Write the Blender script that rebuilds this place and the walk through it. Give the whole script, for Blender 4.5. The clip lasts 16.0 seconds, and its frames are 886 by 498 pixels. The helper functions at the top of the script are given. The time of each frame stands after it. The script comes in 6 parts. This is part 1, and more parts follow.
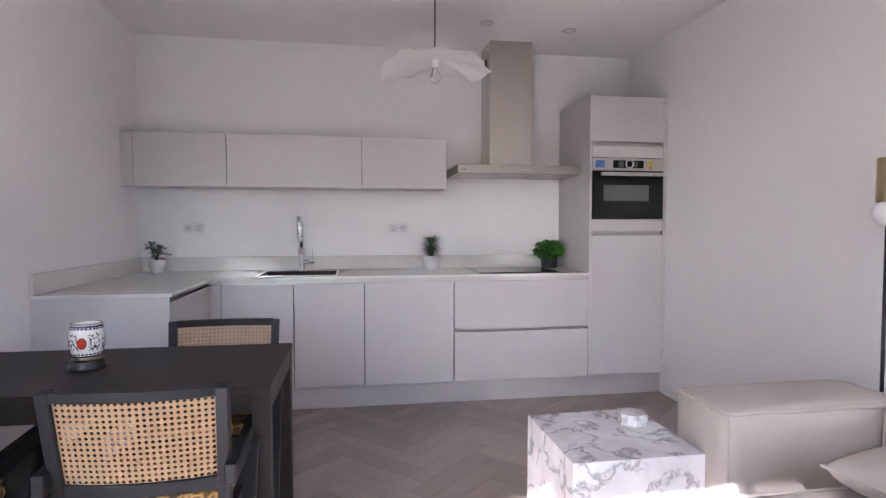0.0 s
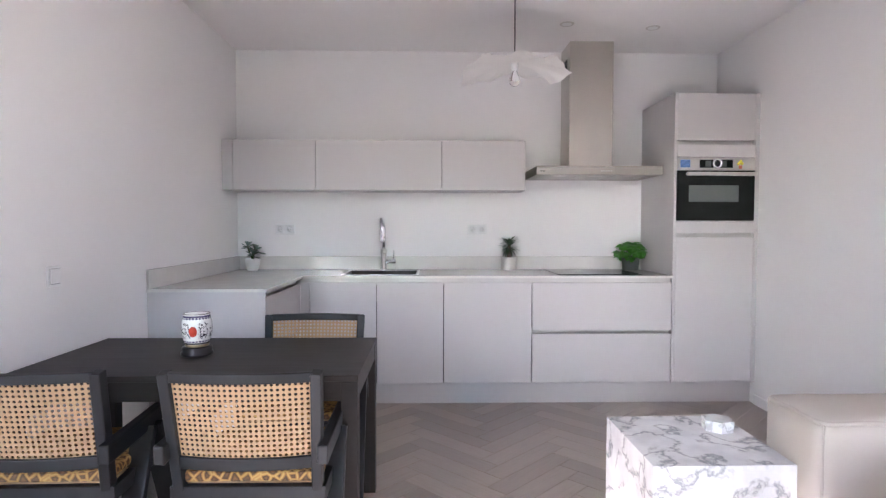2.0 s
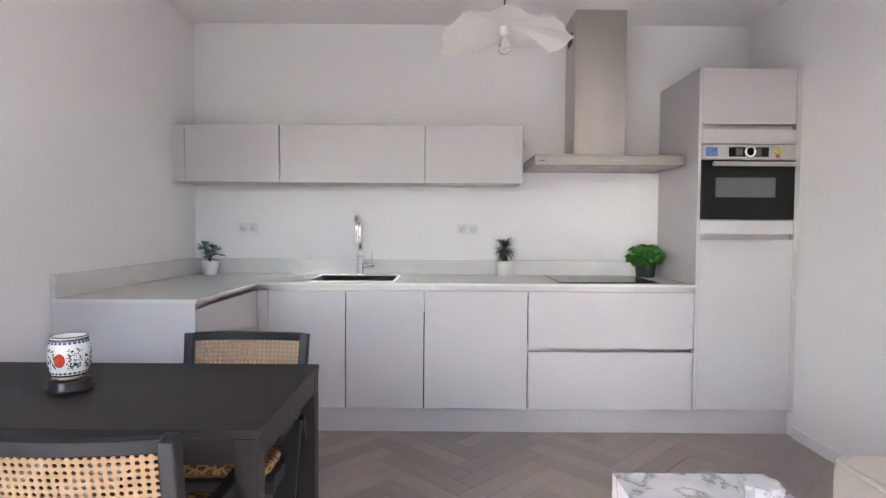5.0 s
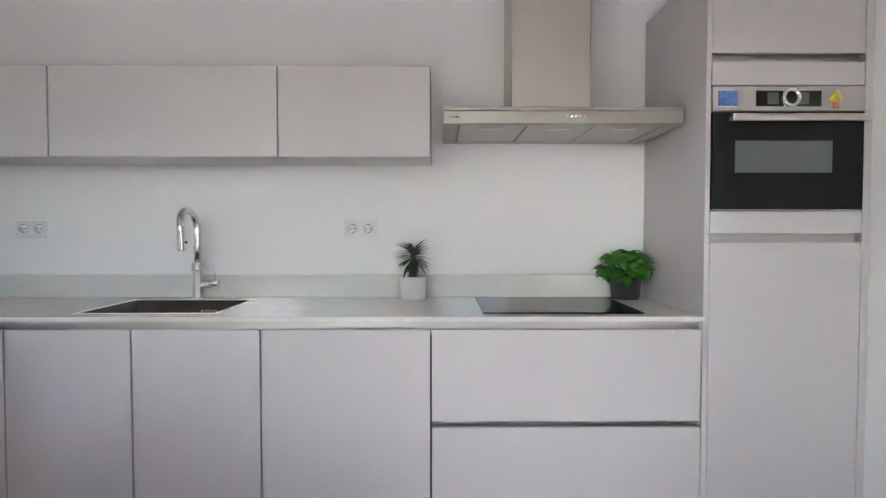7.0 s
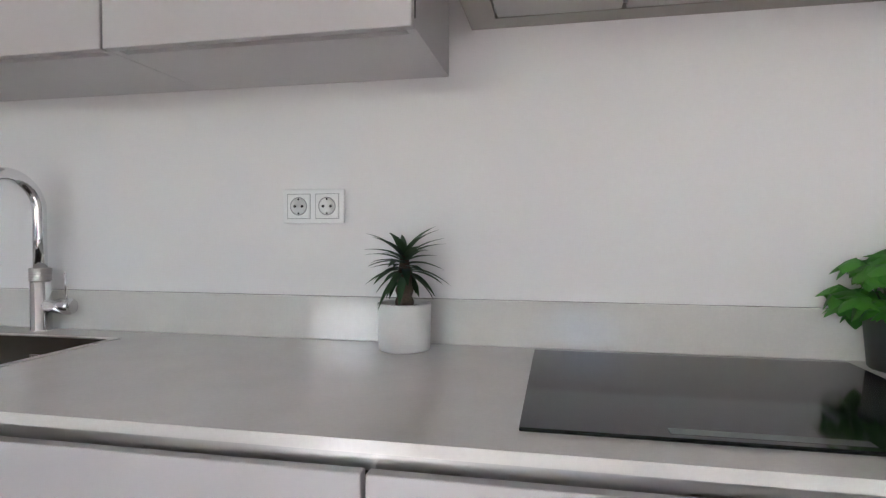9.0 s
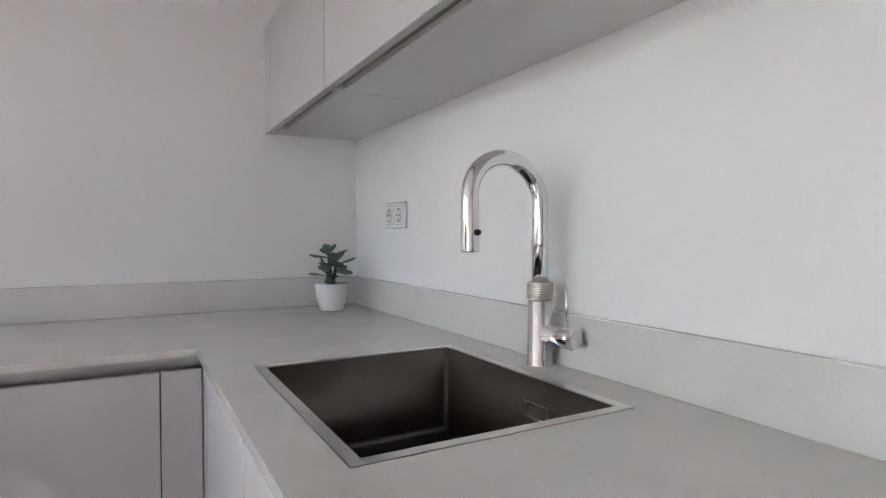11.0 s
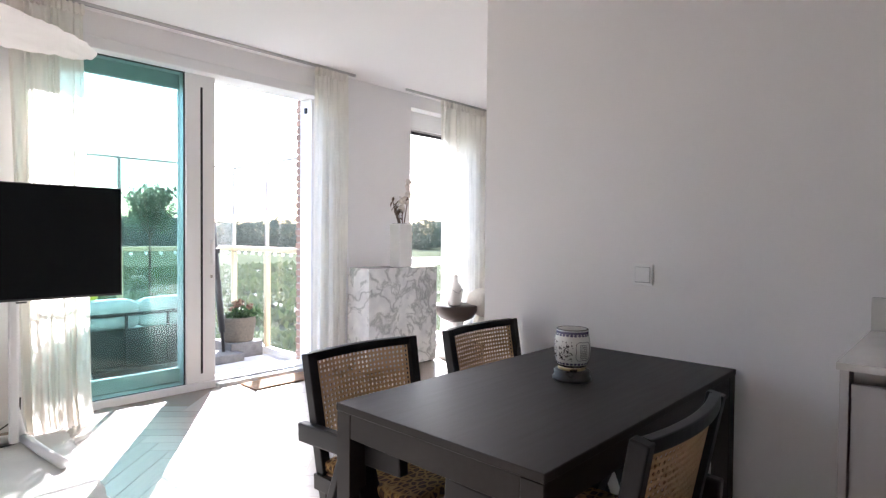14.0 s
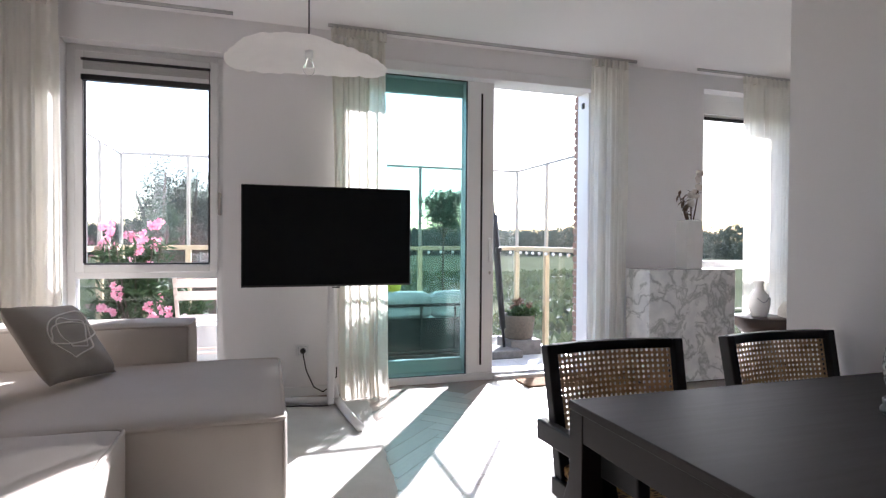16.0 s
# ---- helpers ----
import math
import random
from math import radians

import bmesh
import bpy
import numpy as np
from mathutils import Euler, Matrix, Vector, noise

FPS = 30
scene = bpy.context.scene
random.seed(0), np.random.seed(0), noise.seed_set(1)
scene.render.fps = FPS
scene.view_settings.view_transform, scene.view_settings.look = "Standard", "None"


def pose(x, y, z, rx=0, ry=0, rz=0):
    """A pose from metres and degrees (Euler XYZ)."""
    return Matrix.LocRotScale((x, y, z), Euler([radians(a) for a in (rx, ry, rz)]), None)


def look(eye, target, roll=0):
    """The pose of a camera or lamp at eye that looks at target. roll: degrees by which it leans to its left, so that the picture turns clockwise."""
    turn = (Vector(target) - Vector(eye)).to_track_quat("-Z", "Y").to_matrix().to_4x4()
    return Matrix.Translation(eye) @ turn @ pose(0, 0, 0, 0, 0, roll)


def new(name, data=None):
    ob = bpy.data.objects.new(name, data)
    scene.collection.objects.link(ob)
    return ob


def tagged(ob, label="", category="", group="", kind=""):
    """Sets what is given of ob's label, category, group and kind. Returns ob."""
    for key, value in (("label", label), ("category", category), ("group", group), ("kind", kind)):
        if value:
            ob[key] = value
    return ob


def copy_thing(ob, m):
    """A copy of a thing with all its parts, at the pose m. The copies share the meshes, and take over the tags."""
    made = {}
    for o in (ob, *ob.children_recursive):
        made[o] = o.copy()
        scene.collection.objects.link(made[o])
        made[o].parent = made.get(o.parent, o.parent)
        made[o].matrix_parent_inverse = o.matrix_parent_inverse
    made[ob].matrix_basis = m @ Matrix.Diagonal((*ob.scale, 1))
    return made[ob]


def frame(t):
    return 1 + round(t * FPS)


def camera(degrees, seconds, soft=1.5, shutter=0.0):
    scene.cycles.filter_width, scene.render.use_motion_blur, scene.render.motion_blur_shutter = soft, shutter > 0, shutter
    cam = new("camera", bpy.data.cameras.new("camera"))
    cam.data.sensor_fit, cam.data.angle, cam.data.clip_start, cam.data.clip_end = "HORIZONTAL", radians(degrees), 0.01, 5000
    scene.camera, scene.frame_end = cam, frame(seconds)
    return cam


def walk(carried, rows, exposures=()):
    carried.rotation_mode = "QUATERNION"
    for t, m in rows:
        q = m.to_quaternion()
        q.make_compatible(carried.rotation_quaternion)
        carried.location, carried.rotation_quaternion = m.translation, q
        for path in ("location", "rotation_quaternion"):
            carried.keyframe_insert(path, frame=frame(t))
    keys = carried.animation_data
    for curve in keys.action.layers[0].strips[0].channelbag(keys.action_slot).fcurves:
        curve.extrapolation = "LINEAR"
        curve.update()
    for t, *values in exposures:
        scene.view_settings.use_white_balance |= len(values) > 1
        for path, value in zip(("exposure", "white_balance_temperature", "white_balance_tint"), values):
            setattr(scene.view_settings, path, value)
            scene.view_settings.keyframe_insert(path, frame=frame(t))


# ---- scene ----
cam = camera(76.4, 16.0, 1.3)
PATH = [
    (0, (1.557, -4.482, 1.266), (1.874, -2.51, 1.181), 0.0),
    (0.5, (1.575, -4.507, 1.253), (1.748, -2.516, 1.175), 0.1),
    (1, (1.577, -4.529, 1.257), (1.677, -2.533, 1.179), 0.0),
    (1.5, (1.559, -4.548, 1.261), (1.626, -2.551, 1.183), 0.1),
    (2, (1.539, -4.548, 1.257), (1.585, -2.55, 1.181), 0.1),
    (2.5, (1.533, -4.551, 1.258), (1.557, -2.553, 1.182), 0.0),
    (3, (1.542, -4.544, 1.255), (1.548, -2.545, 1.181), 0.0),
    (3.2, (1.553, -4.53, 1.245), (1.549, -2.531, 1.175), 0.1),
    (5.3, (1.865, -3.81, 1.247), (1.862, -1.812, 1.171), 0.4),
    (5.5, (1.964, -3.695, 1.251), (1.972, -1.697, 1.166), -0.1),
    (6, (2.207, -3.347, 1.264), (2.201, -1.349, 1.186), -0.1),
    (6.5, (2.276, -3.004, 1.244), (2.258, -1.005, 1.178), -0.1),
    (7, (2.291, -2.658, 1.231), (2.302, -0.659, 1.167), -0.0),
    (7.5, (2.374, -2.262, 1.212), (2.400, -0.264, 1.118), 0.1),
    (8, (2.456, -1.917, 1.187), (2.472, 0.082, 1.118), 0.0),
    (8.2, (2.478, -1.787, 1.174), (2.491, 0.213, 1.103), 0.0),
    (9.25, (2.500, -1.140, 1.178), (1.866, 0.754, 1.135), 0.1),
    (10.3, (2.265, -0.772, 1.179), (0.814, 0.604, 1.135), 0.2),
    (10.5, (2.175, -0.755, 1.179), (0.627, 0.51, 1.135), 0.3),
    (11, (2.044, -0.756, 1.176), (0.296, 0.215, 1.129), -0.1),
    (11.5, (2.013, -0.802, 1.191), (0.099, -0.224, 1.142), -0.0),
    (12, (2.066, -0.857, 1.212), (0.067, -0.826, 1.158), -0.1),
    (12.5, (2.082, -0.909, 1.18), (0.136, -1.37, 1.156), -0.0),
    (13, (2.160, -0.985, 1.203), (0.372, -1.878, 1.17), 0.5),
    (13.5, (2.206, -1.1, 1.209), (0.583, -2.269, 1.169), 0.7),
    (14, (2.244, -1.245, 1.209), (0.784, -2.611, 1.161), 0.5),
    (14.5, (2.187, -1.307, 1.177), (0.911, -2.846, 1.132), 0.6),
    (15, (2.080, -1.330, 1.164), (1.049, -3.043, 1.122), 0.5),
    (15.5, (2.025, -1.318, 1.140), (1.266, -3.168, 1.106), 0.4),
    (16, (2.020, -1.294, 1.132), (1.418, -3.201, 1.103), 0.4),
]
EXPOSURES = [(0.0, 3.28, 5732, 25.7),
    (0.6, 3.53, 5722, 24.0),
    (1.5, 3.66, 5712, 22.5),
    (3.0, 3.63, 5617, 20.2),
    (5.5, 3.71, 5787, 18.7),
    (7.0, 3.45, 5707, 16.7),
    (8.0, 3.32, 5727, 17.2),
    (10.5, 3.54, 5759, 19.3),
    (12.0, 3.87, 5744, 15.2),
    (13.0, 3.52, 5842, 14.2),
    (14.0, 2.98, 5867, 18.1),
    (15.0, 2.53, 5849, 17.5),
    (16.0, 2.09, 5824, 17.5)]
walk(cam, [(t, look(eye, target, roll)) for t, eye, target, roll in PATH], EXPOSURES)

# ==== build ====
# ---- light ----
SUN_TO = Vector((-0.472, -0.726, 0.472))
world = bpy.data.worlds.new("daylight")
scene.world = world
world.use_nodes = True
wn = world.node_tree.nodes
sky = wn.new("ShaderNodeTexSky")
sky.sky_type = "NISHITA"
sky.sun_disc = False
sky.sun_elevation = radians(28.6)
sky.sun_rotation = radians(213.0)
sky.dust_density = 1.0
world.node_tree.links.new(sky.outputs[0], wn["Background"].inputs[0])
wn["Background"].inputs[1].default_value = 0.15
sun_data = bpy.data.lights.new("sun", "SUN")
sun_data.energy, sun_data.angle, sun_data.color = 5.0, radians(0.5), (1.0, 0.95, 0.88)
sun = new("sun", sun_data)
sun.matrix_world = look(SUN_TO * 30, (0, 0, 0))


# ---- materials ----
def tree_of(name):
    m = bpy.data.materials.new(name)
    m.use_nodes = True
    nt = m.node_tree
    return m, nt, nt.nodes["Principled BSDF"], nt.nodes.new, nt.links.new


def coords(nt, kind="Object", scale=(1, 1, 1)):
    tc = nt.nodes.new("ShaderNodeTexCoord")
    mp = nt.nodes.new("ShaderNodeMapping")
    mp.inputs["Scale"].default_value = scale
    nt.links.new(tc.outputs[kind], mp.inputs[0])
    return mp.outputs[0]


def ramp_of(nt, fac, stops):
    r = nt.nodes.new("ShaderNodeValToRGB")
    el = r.color_ramp.elements
    while len(el) < len(stops):
        el.new(0.5)
    for e, (p, c) in zip(el, stops):
        e.position, e.color = p, (*c, 1)
    nt.links.new(fac, r.inputs[0])
    return r.outputs[0]


def noise_of(nt, vec, scale, detail=4, rough=0.55, dist=0.0):
    n = nt.nodes.new("ShaderNodeTexNoise")
    n.inputs["Scale"].default_value, n.inputs["Detail"].default_value = scale, detail
    n.inputs["Roughness"].default_value, n.inputs["Distortion"].default_value = rough, dist
    nt.links.new(vec, n.inputs["Vector"])
    return n.outputs["Fac"]


def bump_of(nt, b, height, strength, distance=0.002):
    u = nt.nodes.new("ShaderNodeBump")
    u.inputs["Strength"].default_value, u.inputs["Distance"].default_value = strength, distance
    nt.links.new(height, u.inputs["Height"])
    nt.links.new(u.outputs[0], b.inputs["Normal"])


def shade(c, k):
    return tuple(max(0.0, min(1.0, v * k)) for v in c)


def plain(name, col, rough=0.5, metal=0.0, vary=0.06, big=1.5, fine=60.0, bump=0.05, stretch=(1, 1, 1), coat=0.0, dist=0.002, spec=0.5):
    """A painted, coated or woven surface: two scales of uneven tone, a little relief and uneven gloss."""
    m, nt, b, mk, link = tree_of(name)
    v = coords(nt, "Object", stretch)
    a, f = noise_of(nt, v, big, 5), noise_of(nt, v, fine, 3)
    mix = mk("ShaderNodeMath")
    mix.operation = "MULTIPLY_ADD"
    mix.inputs[1].default_value = 0.35
    link(f, mix.inputs[0])
    sc = mk("ShaderNodeMath")
    sc.operation = "MULTIPLY"
    sc.inputs[1].default_value = 0.65
    link(a, sc.inputs[0])
    link(sc.outputs[0], mix.inputs[2])
    link(ramp_of(nt, mix.outputs[0], [(0.3, shade(col, 1 - vary)), (0.7, shade(col, 1 + vary))]), b.inputs["Base Color"])
    rr = mk("ShaderNodeMapRange")
    rr.inputs["To Min"].default_value, rr.inputs["To Max"].default_value = max(0.02, rough * 0.85), min(1, rough * 1.15)
    link(a, rr.inputs["Value"])
    link(rr.outputs[0], b.inputs["Roughness"])
    b.inputs["Metallic"].default_value = metal
    b.inputs["Coat Weight"].default_value = coat
    b.inputs["Specular IOR Level"].default_value = spec
    if bump:
        bump_of(nt, b, f, bump, dist)
    return m


def glass(name, tint=(1, 1, 1), ior=1.45):
    m, nt, b, mk, link = tree_of(name)
    b.inputs["Base Color"].default_value = (*tint, 1)
    b.inputs["Transmission Weight"].default_value = 1
    b.inputs["Roughness"].default_value = 0
    b.inputs["IOR"].default_value = ior
    return m


def sheet_glass(name, tint):
    """Flat window glass: clear through, with the mirror gloss of its faces."""
    m, nt, b, mk, link = tree_of(name)
    t, g, f, mx = mk("ShaderNodeBsdfTransparent"), mk("ShaderNodeBsdfGlossy"), mk("ShaderNodeLayerWeight"), mk("ShaderNodeMixShader")
    t.inputs[0].default_value = (*tint, 1)
    g.inputs["Roughness"].default_value = 0.0
    f.inputs["Blend"].default_value = 0.5
    pw, ma = mk("ShaderNodeMath"), mk("ShaderNodeMath")
    pw.operation, ma.operation = "POWER", "MULTIPLY_ADD"
    pw.inputs[1].default_value = 5.0
    ma.inputs[1].default_value = 0.9
    ma.inputs[2].default_value = 0.03
    link(f.outputs["Facing"], pw.inputs[0])
    link(pw.outputs[0], ma.inputs[0])
    link(ma.outputs[0], mx.inputs[0])
    link(t.outputs[0], mx.inputs[1])
    link(g.outputs[0], mx.inputs[2])
    link(mx.outputs[0], nt.nodes["Material Output"].inputs[0])
    return m


def cloth(name, col, see=0.45, weave=900.0, vary=0.05):
    """Thin fabric that lets light through."""
    m, nt, b, mk, link = tree_of(name)
    v = coords(nt)
    a, f = noise_of(nt, v, 3.0, 4), noise_of(nt, v, weave, 2)
    c = ramp_of(nt, a, [(0.3, shade(col, 1 - vary)), (0.7, shade(col, 1 + vary))])
    link(c, b.inputs["Base Color"])
    b.inputs["Roughness"].default_value = 0.9
    b.inputs["Specular IOR Level"].default_value = 0.15
    bump_of(nt, b, f, 0.15, 0.001)
    t = mk("ShaderNodeBsdfTranslucent")
    link(c, t.inputs[0])
    mx = mk("ShaderNodeMixShader")
    mx.inputs[0].default_value = see
    link(b.outputs[0], mx.inputs[1])
    link(t.outputs[0], mx.inputs[2])
    link(mx.outputs[0], nt.nodes["Material Output"].inputs[0])
    return m


def marble(name, base=(0.82, 0.82, 0.82), vein=(0.28, 0.29, 0.32), scale=3.0, rough=0.12, amount=0.075):
    m, nt, b, mk, link = tree_of(name)
    v = coords(nt)
    warp = mk("ShaderNodeTexNoise")
    warp.inputs["Scale"].default_value, warp.inputs["Detail"].default_value = scale * 0.8, 6
    link(v, warp.inputs["Vector"])
    addv = mk("ShaderNodeMixRGB")
    addv.blend_type = "LINEAR_LIGHT"
    addv.inputs[0].default_value = 0.22
    link(v, addv.inputs[1])
    link(warp.outputs["Color"], addv.inputs[2])
    n1 = noise_of(nt, addv.outputs[0], scale, 7, 0.55, 0.35)
    d = mk("ShaderNodeMath")
    d.operation = "SUBTRACT"
    d.inputs[1].default_value = 0.5
    link(n1, d.inputs[0])
    ab = mk("ShaderNodeMath")
    ab.operation = "ABSOLUTE"
    link(d.outputs[0], ab.inputs[0])
    veins = ramp_of(nt, ab.outputs[0], [(0.0, vein), (amount * 0.35, shade(base, 0.72)), (amount, base)])
    cloud = ramp_of(nt, noise_of(nt, v, scale * 1.7, 4), [(0.35, (0.80, 0.80, 0.82)), (0.62, (1, 1, 1))])
    mul = mk("ShaderNodeMixRGB")
    mul.blend_type = "MULTIPLY"
    mul.inputs[0].default_value = 1
    link(veins, mul.inputs[1])
    link(cloud, mul.inputs[2])
    link(mul.outputs[0], b.inputs["Base Color"])
    b.inputs["Roughness"].default_value = rough
    return m


def wood_planks(name):
    """Grey-brown oak boards, each with its own tone and grain along its length."""
    m, nt, b, mk, link = tree_of(name)
    oi = mk("ShaderNodeObjectInfo")
    geo = mk("ShaderNodeNewGeometry")
    rnd = mk("ShaderNodeMath")
    rnd.operation = "ADD"
    link(oi.outputs["Random"], rnd.inputs[0])
    link(geo.outputs["Random Per Island"], rnd.inputs[1])
    fr = mk("ShaderNodeMath")
    fr.operation = "FRACT"
    link(rnd.outputs[0], fr.inputs[0])
    uv = mk("ShaderNodeUVMap")
    sh = mk("ShaderNodeVectorMath")
    sh.operation = "ADD"
    cb = mk("ShaderNodeCombineXYZ")
    k = mk("ShaderNodeMath")
    k.operation = "MULTIPLY"
    k.inputs[1].default_value = 37.0
    link(fr.outputs[0], k.inputs[0])
    link(k.outputs[0], cb.inputs[0])
    link(k.outputs[0], cb.inputs[1])
    link(uv.outputs[0], sh.inputs[0])
    link(cb.outputs[0], sh.inputs[1])
    mp = mk("ShaderNodeMapping")
    mp.inputs["Scale"].default_value = (4, 45, 1)
    link(sh.outputs[0], mp.inputs[0])
    grain = noise_of(nt, mp.outputs[0], 1.6, 7, 0.62, 0.8)
    tone = ramp_of(nt, fr.outputs[0], [(0.0, (0.215, 0.166, 0.130)), (0.5, (0.265, 0.209, 0.167)), (1.0, (0.325, 0.261, 0.211))])
    gr = ramp_of(nt, grain, [(0.28, (0.80, 0.785, 0.77)), (0.52, (1, 1, 1)), (0.8, (1.08, 1.07, 1.06))])
    mul = mk("ShaderNodeMixRGB")
    mul.blend_type = "MULTIPLY"
    mul.inputs[0].default_value = 1
    link(tone, mul.inputs[1])
    link(gr, mul.inputs[2])
    link(mul.outputs[0], b.inputs["Base Color"])
    rr = mk("ShaderNodeMapRange")
    rr.inputs["To Min"].default_value, rr.inputs["To Max"].default_value = 0.27, 0.40
    link(grain, rr.inputs["Value"])
    link(rr.outputs[0], b.inputs["Roughness"])
    b.inputs["Coat Weight"].default_value = 1.0
    b.inputs["Coat Roughness"].default_value = 0.36
    bump_of(nt, b, grain, 0.12, 0.001)
    return m


def by_random(name, cols, rough=0.6, spec=0.3, see=0.0):
    """Leaves, petals or bricks whose tone differs from piece to piece."""
    m, nt, b, mk, link = tree_of(name)
    geo = mk("ShaderNodeNewGeometry")
    oi = mk("ShaderNodeObjectInfo")
    ad = mk("ShaderNodeMath")
    ad.operation = "ADD"
    link(geo.outputs["Random Per Island"], ad.inputs[0])
    link(oi.outputs["Random"], ad.inputs[1])
    fr = mk("ShaderNodeMath")
    fr.operation = "FRACT"
    link(ad.outputs[0], fr.inputs[0])
    n = len(cols)
    c = ramp_of(nt, fr.outputs[0], [(i / max(1, n - 1), cols[i]) for i in range(n)])
    link(c, b.inputs["Base Color"])
    b.inputs["Roughness"].default_value = rough
    b.inputs["Specular IOR Level"].default_value = spec
    if see:
        t = mk("ShaderNodeBsdfTranslucent")
        link(c, t.inputs[0])
        mx = mk("ShaderNodeMixShader")
        mx.inputs[0].default_value = see
        link(b.outputs[0], mx.inputs[1])
        link(t.outputs[0], mx.inputs[2])
        link(mx.outputs[0], nt.nodes["Material Output"].inputs[0])
    return m


WALL = plain("wall_paint", (0.83, 0.814, 0.804), 0.75, vary=0.015, big=0.8, fine=140, bump=0.08, dist=0.001)
CEIL = plain("ceiling_paint", (0.87, 0.854, 0.843), 0.85, vary=0.012, big=0.7, fine=120, bump=0.06, dist=0.001)
FRONT = plain("matt_grey_lacquer", (0.53, 0.505, 0.50), 0.42, vary=0.012, big=1.2, fine=260, bump=0.03, dist=0.0005)
CARCASS = plain("grey_melamine", (0.64, 0.62, 0.61), 0.5, vary=0.012, big=1.5, fine=200, bump=0.02)
QUARTZ = plain("pale_quartz", (0.66, 0.64, 0.60), 0.13, vary=0.05, big=9, fine=160, bump=0.0, spec=0.55)
STEEL = plain("brushed_steel", (0.40, 0.378, 0.335), 0.40, 1.0, vary=0.01, big=2, fine=40, bump=0.0)
STEEL_H = plain("brushed_steel_rail", (0.62, 0.60, 0.57), 0.32, 1.0, vary=0.05, big=2, fine=40, bump=0.04, stretch=(30, 30, 1), dist=0.0005)
STEEL_V = plain("brushed_steel_duct", (0.50, 0.475, 0.425), 0.26, 1.0, vary=0.012, big=2, fine=40, bump=0.0)
duct = STEEL_V.node_tree.nodes["Principled BSDF"]
duct.inputs["Anisotropic"].default_value = 0.7
duct.inputs["Anisotropic Rotation"].default_value = 0.25
duct_tangent = STEEL_V.node_tree.nodes.new("ShaderNodeTangent")
duct_tangent.direction_type, duct_tangent.axis = "RADIAL", "Z"
STEEL_V.node_tree.links.new(duct_tangent.outputs[0], duct.inputs["Tangent"])
duct_wave = noise_of(STEEL_V.node_tree, coords(STEEL_V.node_tree, "Object", (3.5, 3.5, 0.12)), 1.0, 1)
bump_of(STEEL_V.node_tree, duct, duct_wave, 0.25, 0.05)
GRIP = plain("satin_grip_profile", (0.50, 0.49, 0.47), 0.30, 1.0, vary=0.04, big=2, fine=40, bump=0.0)
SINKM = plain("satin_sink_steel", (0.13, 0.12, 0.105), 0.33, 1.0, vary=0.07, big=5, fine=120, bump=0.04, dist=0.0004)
CHROME = plain("chrome", (0.80, 0.80, 0.81), 0.06, 1.0, vary=0.02, bump=0.0)
FILTER = plain("filter_mesh", (0.50, 0.485, 0.46), 0.5, 1.0, vary=0.03, big=30, fine=400, bump=0.08, dist=0.0005)
BLACKGLASS = plain("black_glass", (0.012, 0.014, 0.013), 0.09, vary=0.1, bump=0.0, spec=0.25)
OVENWIN = plain("oven_window", (0.12, 0.135, 0.125), 0.16, vary=0.08, bump=0.0)
BLACK = plain("matt_black", (0.015, 0.015, 0.016), 0.5, vary=0.1, bump=0.02)
WHITEP = plain("white_plastic", (0.80, 0.80, 0.79), 0.35, vary=0.015, bump=0.0)
GREYP = plain("grey_print", (0.25, 0.25, 0.26), 0.5, vary=0.05, bump=0.0)
CERAM = plain("matt_white_ceramic", (0.74, 0.73, 0.71), 0.5, vary=0.04, big=14, fine=200, bump=0.08)
DARKPOT = plain("dark_grey_pot", (0.055, 0.06, 0.058), 0.55, vary=0.12, big=12, bump=0.1)
SOIL = plain("potting_soil", (0.04, 0.03, 0.022), 0.95, vary=0.4, big=60, fine=300, bump=0.8, dist=0.006)
BASIL = by_random("basil_leaf", [(0.035, 0.16, 0.014), (0.08, 0.29, 0.034), (0.055, 0.22, 0.022)], 0.42, 0.4, 0.22)
PALM = by_random("dark_narrow_leaf", [(0.02, 0.05, 0.02), (0.045, 0.09, 0.035)], 0.5, 0.4, 0.15)
SUCC = by_random("succulent_leaf", [(0.10, 0.165, 0.14), (0.17, 0.24, 0.195), (0.12, 0.13, 0.10)], 0.55, 0.3)
BARK = plain("bark", (0.10, 0.075, 0.055), 0.9, vary=0.35, big=30, fine=160, bump=0.6, dist=0.006)
TABLE = plain("black_brown_veneer", (0.017, 0.0145, 0.0135), 0.5, vary=0.25, big=4, fine=60, bump=0.06, stretch=(1, 14, 14), dist=0.0006, spec=0.3)
CHAIRW = plain("black_stained_wood", (0.0125, 0.013, 0.0145), 0.45, vary=0.22, big=5, fine=80, bump=0.08, stretch=(8, 8, 1), dist=0.0006, spec=0.3)
CANE = cloth("woven_cane", (0.52, 0.36, 0.215), 0.34, 500, 0.16)
SOFA = plain("beige_linen", (0.50, 0.455, 0.405), 0.92, vary=0.07, big=2.2, fine=700, bump=0.35, dist=0.0015, spec=0.2)
PILLOW = plain("taupe_cushion_cloth", (0.33, 0.30, 0.26), 0.92, vary=0.08, big=6, fine=700, bump=0.35, dist=0.0015, spec=0.2)
CORDW = plain("cream_embroidery", (0.68, 0.64, 0.58), 0.9, vary=0.05, bump=0.2)
RUG = plain("pale_woven_rug", (0.64, 0.63, 0.59), 0.98, vary=0.12, big=5, fine=320, bump=0.6, dist=0.004, spec=0.1)
MARBLE = marble("white_veined_marble", (0.80, 0.80, 0.81), (0.36, 0.37, 0.40), 3.6, 0.14, 0.034)
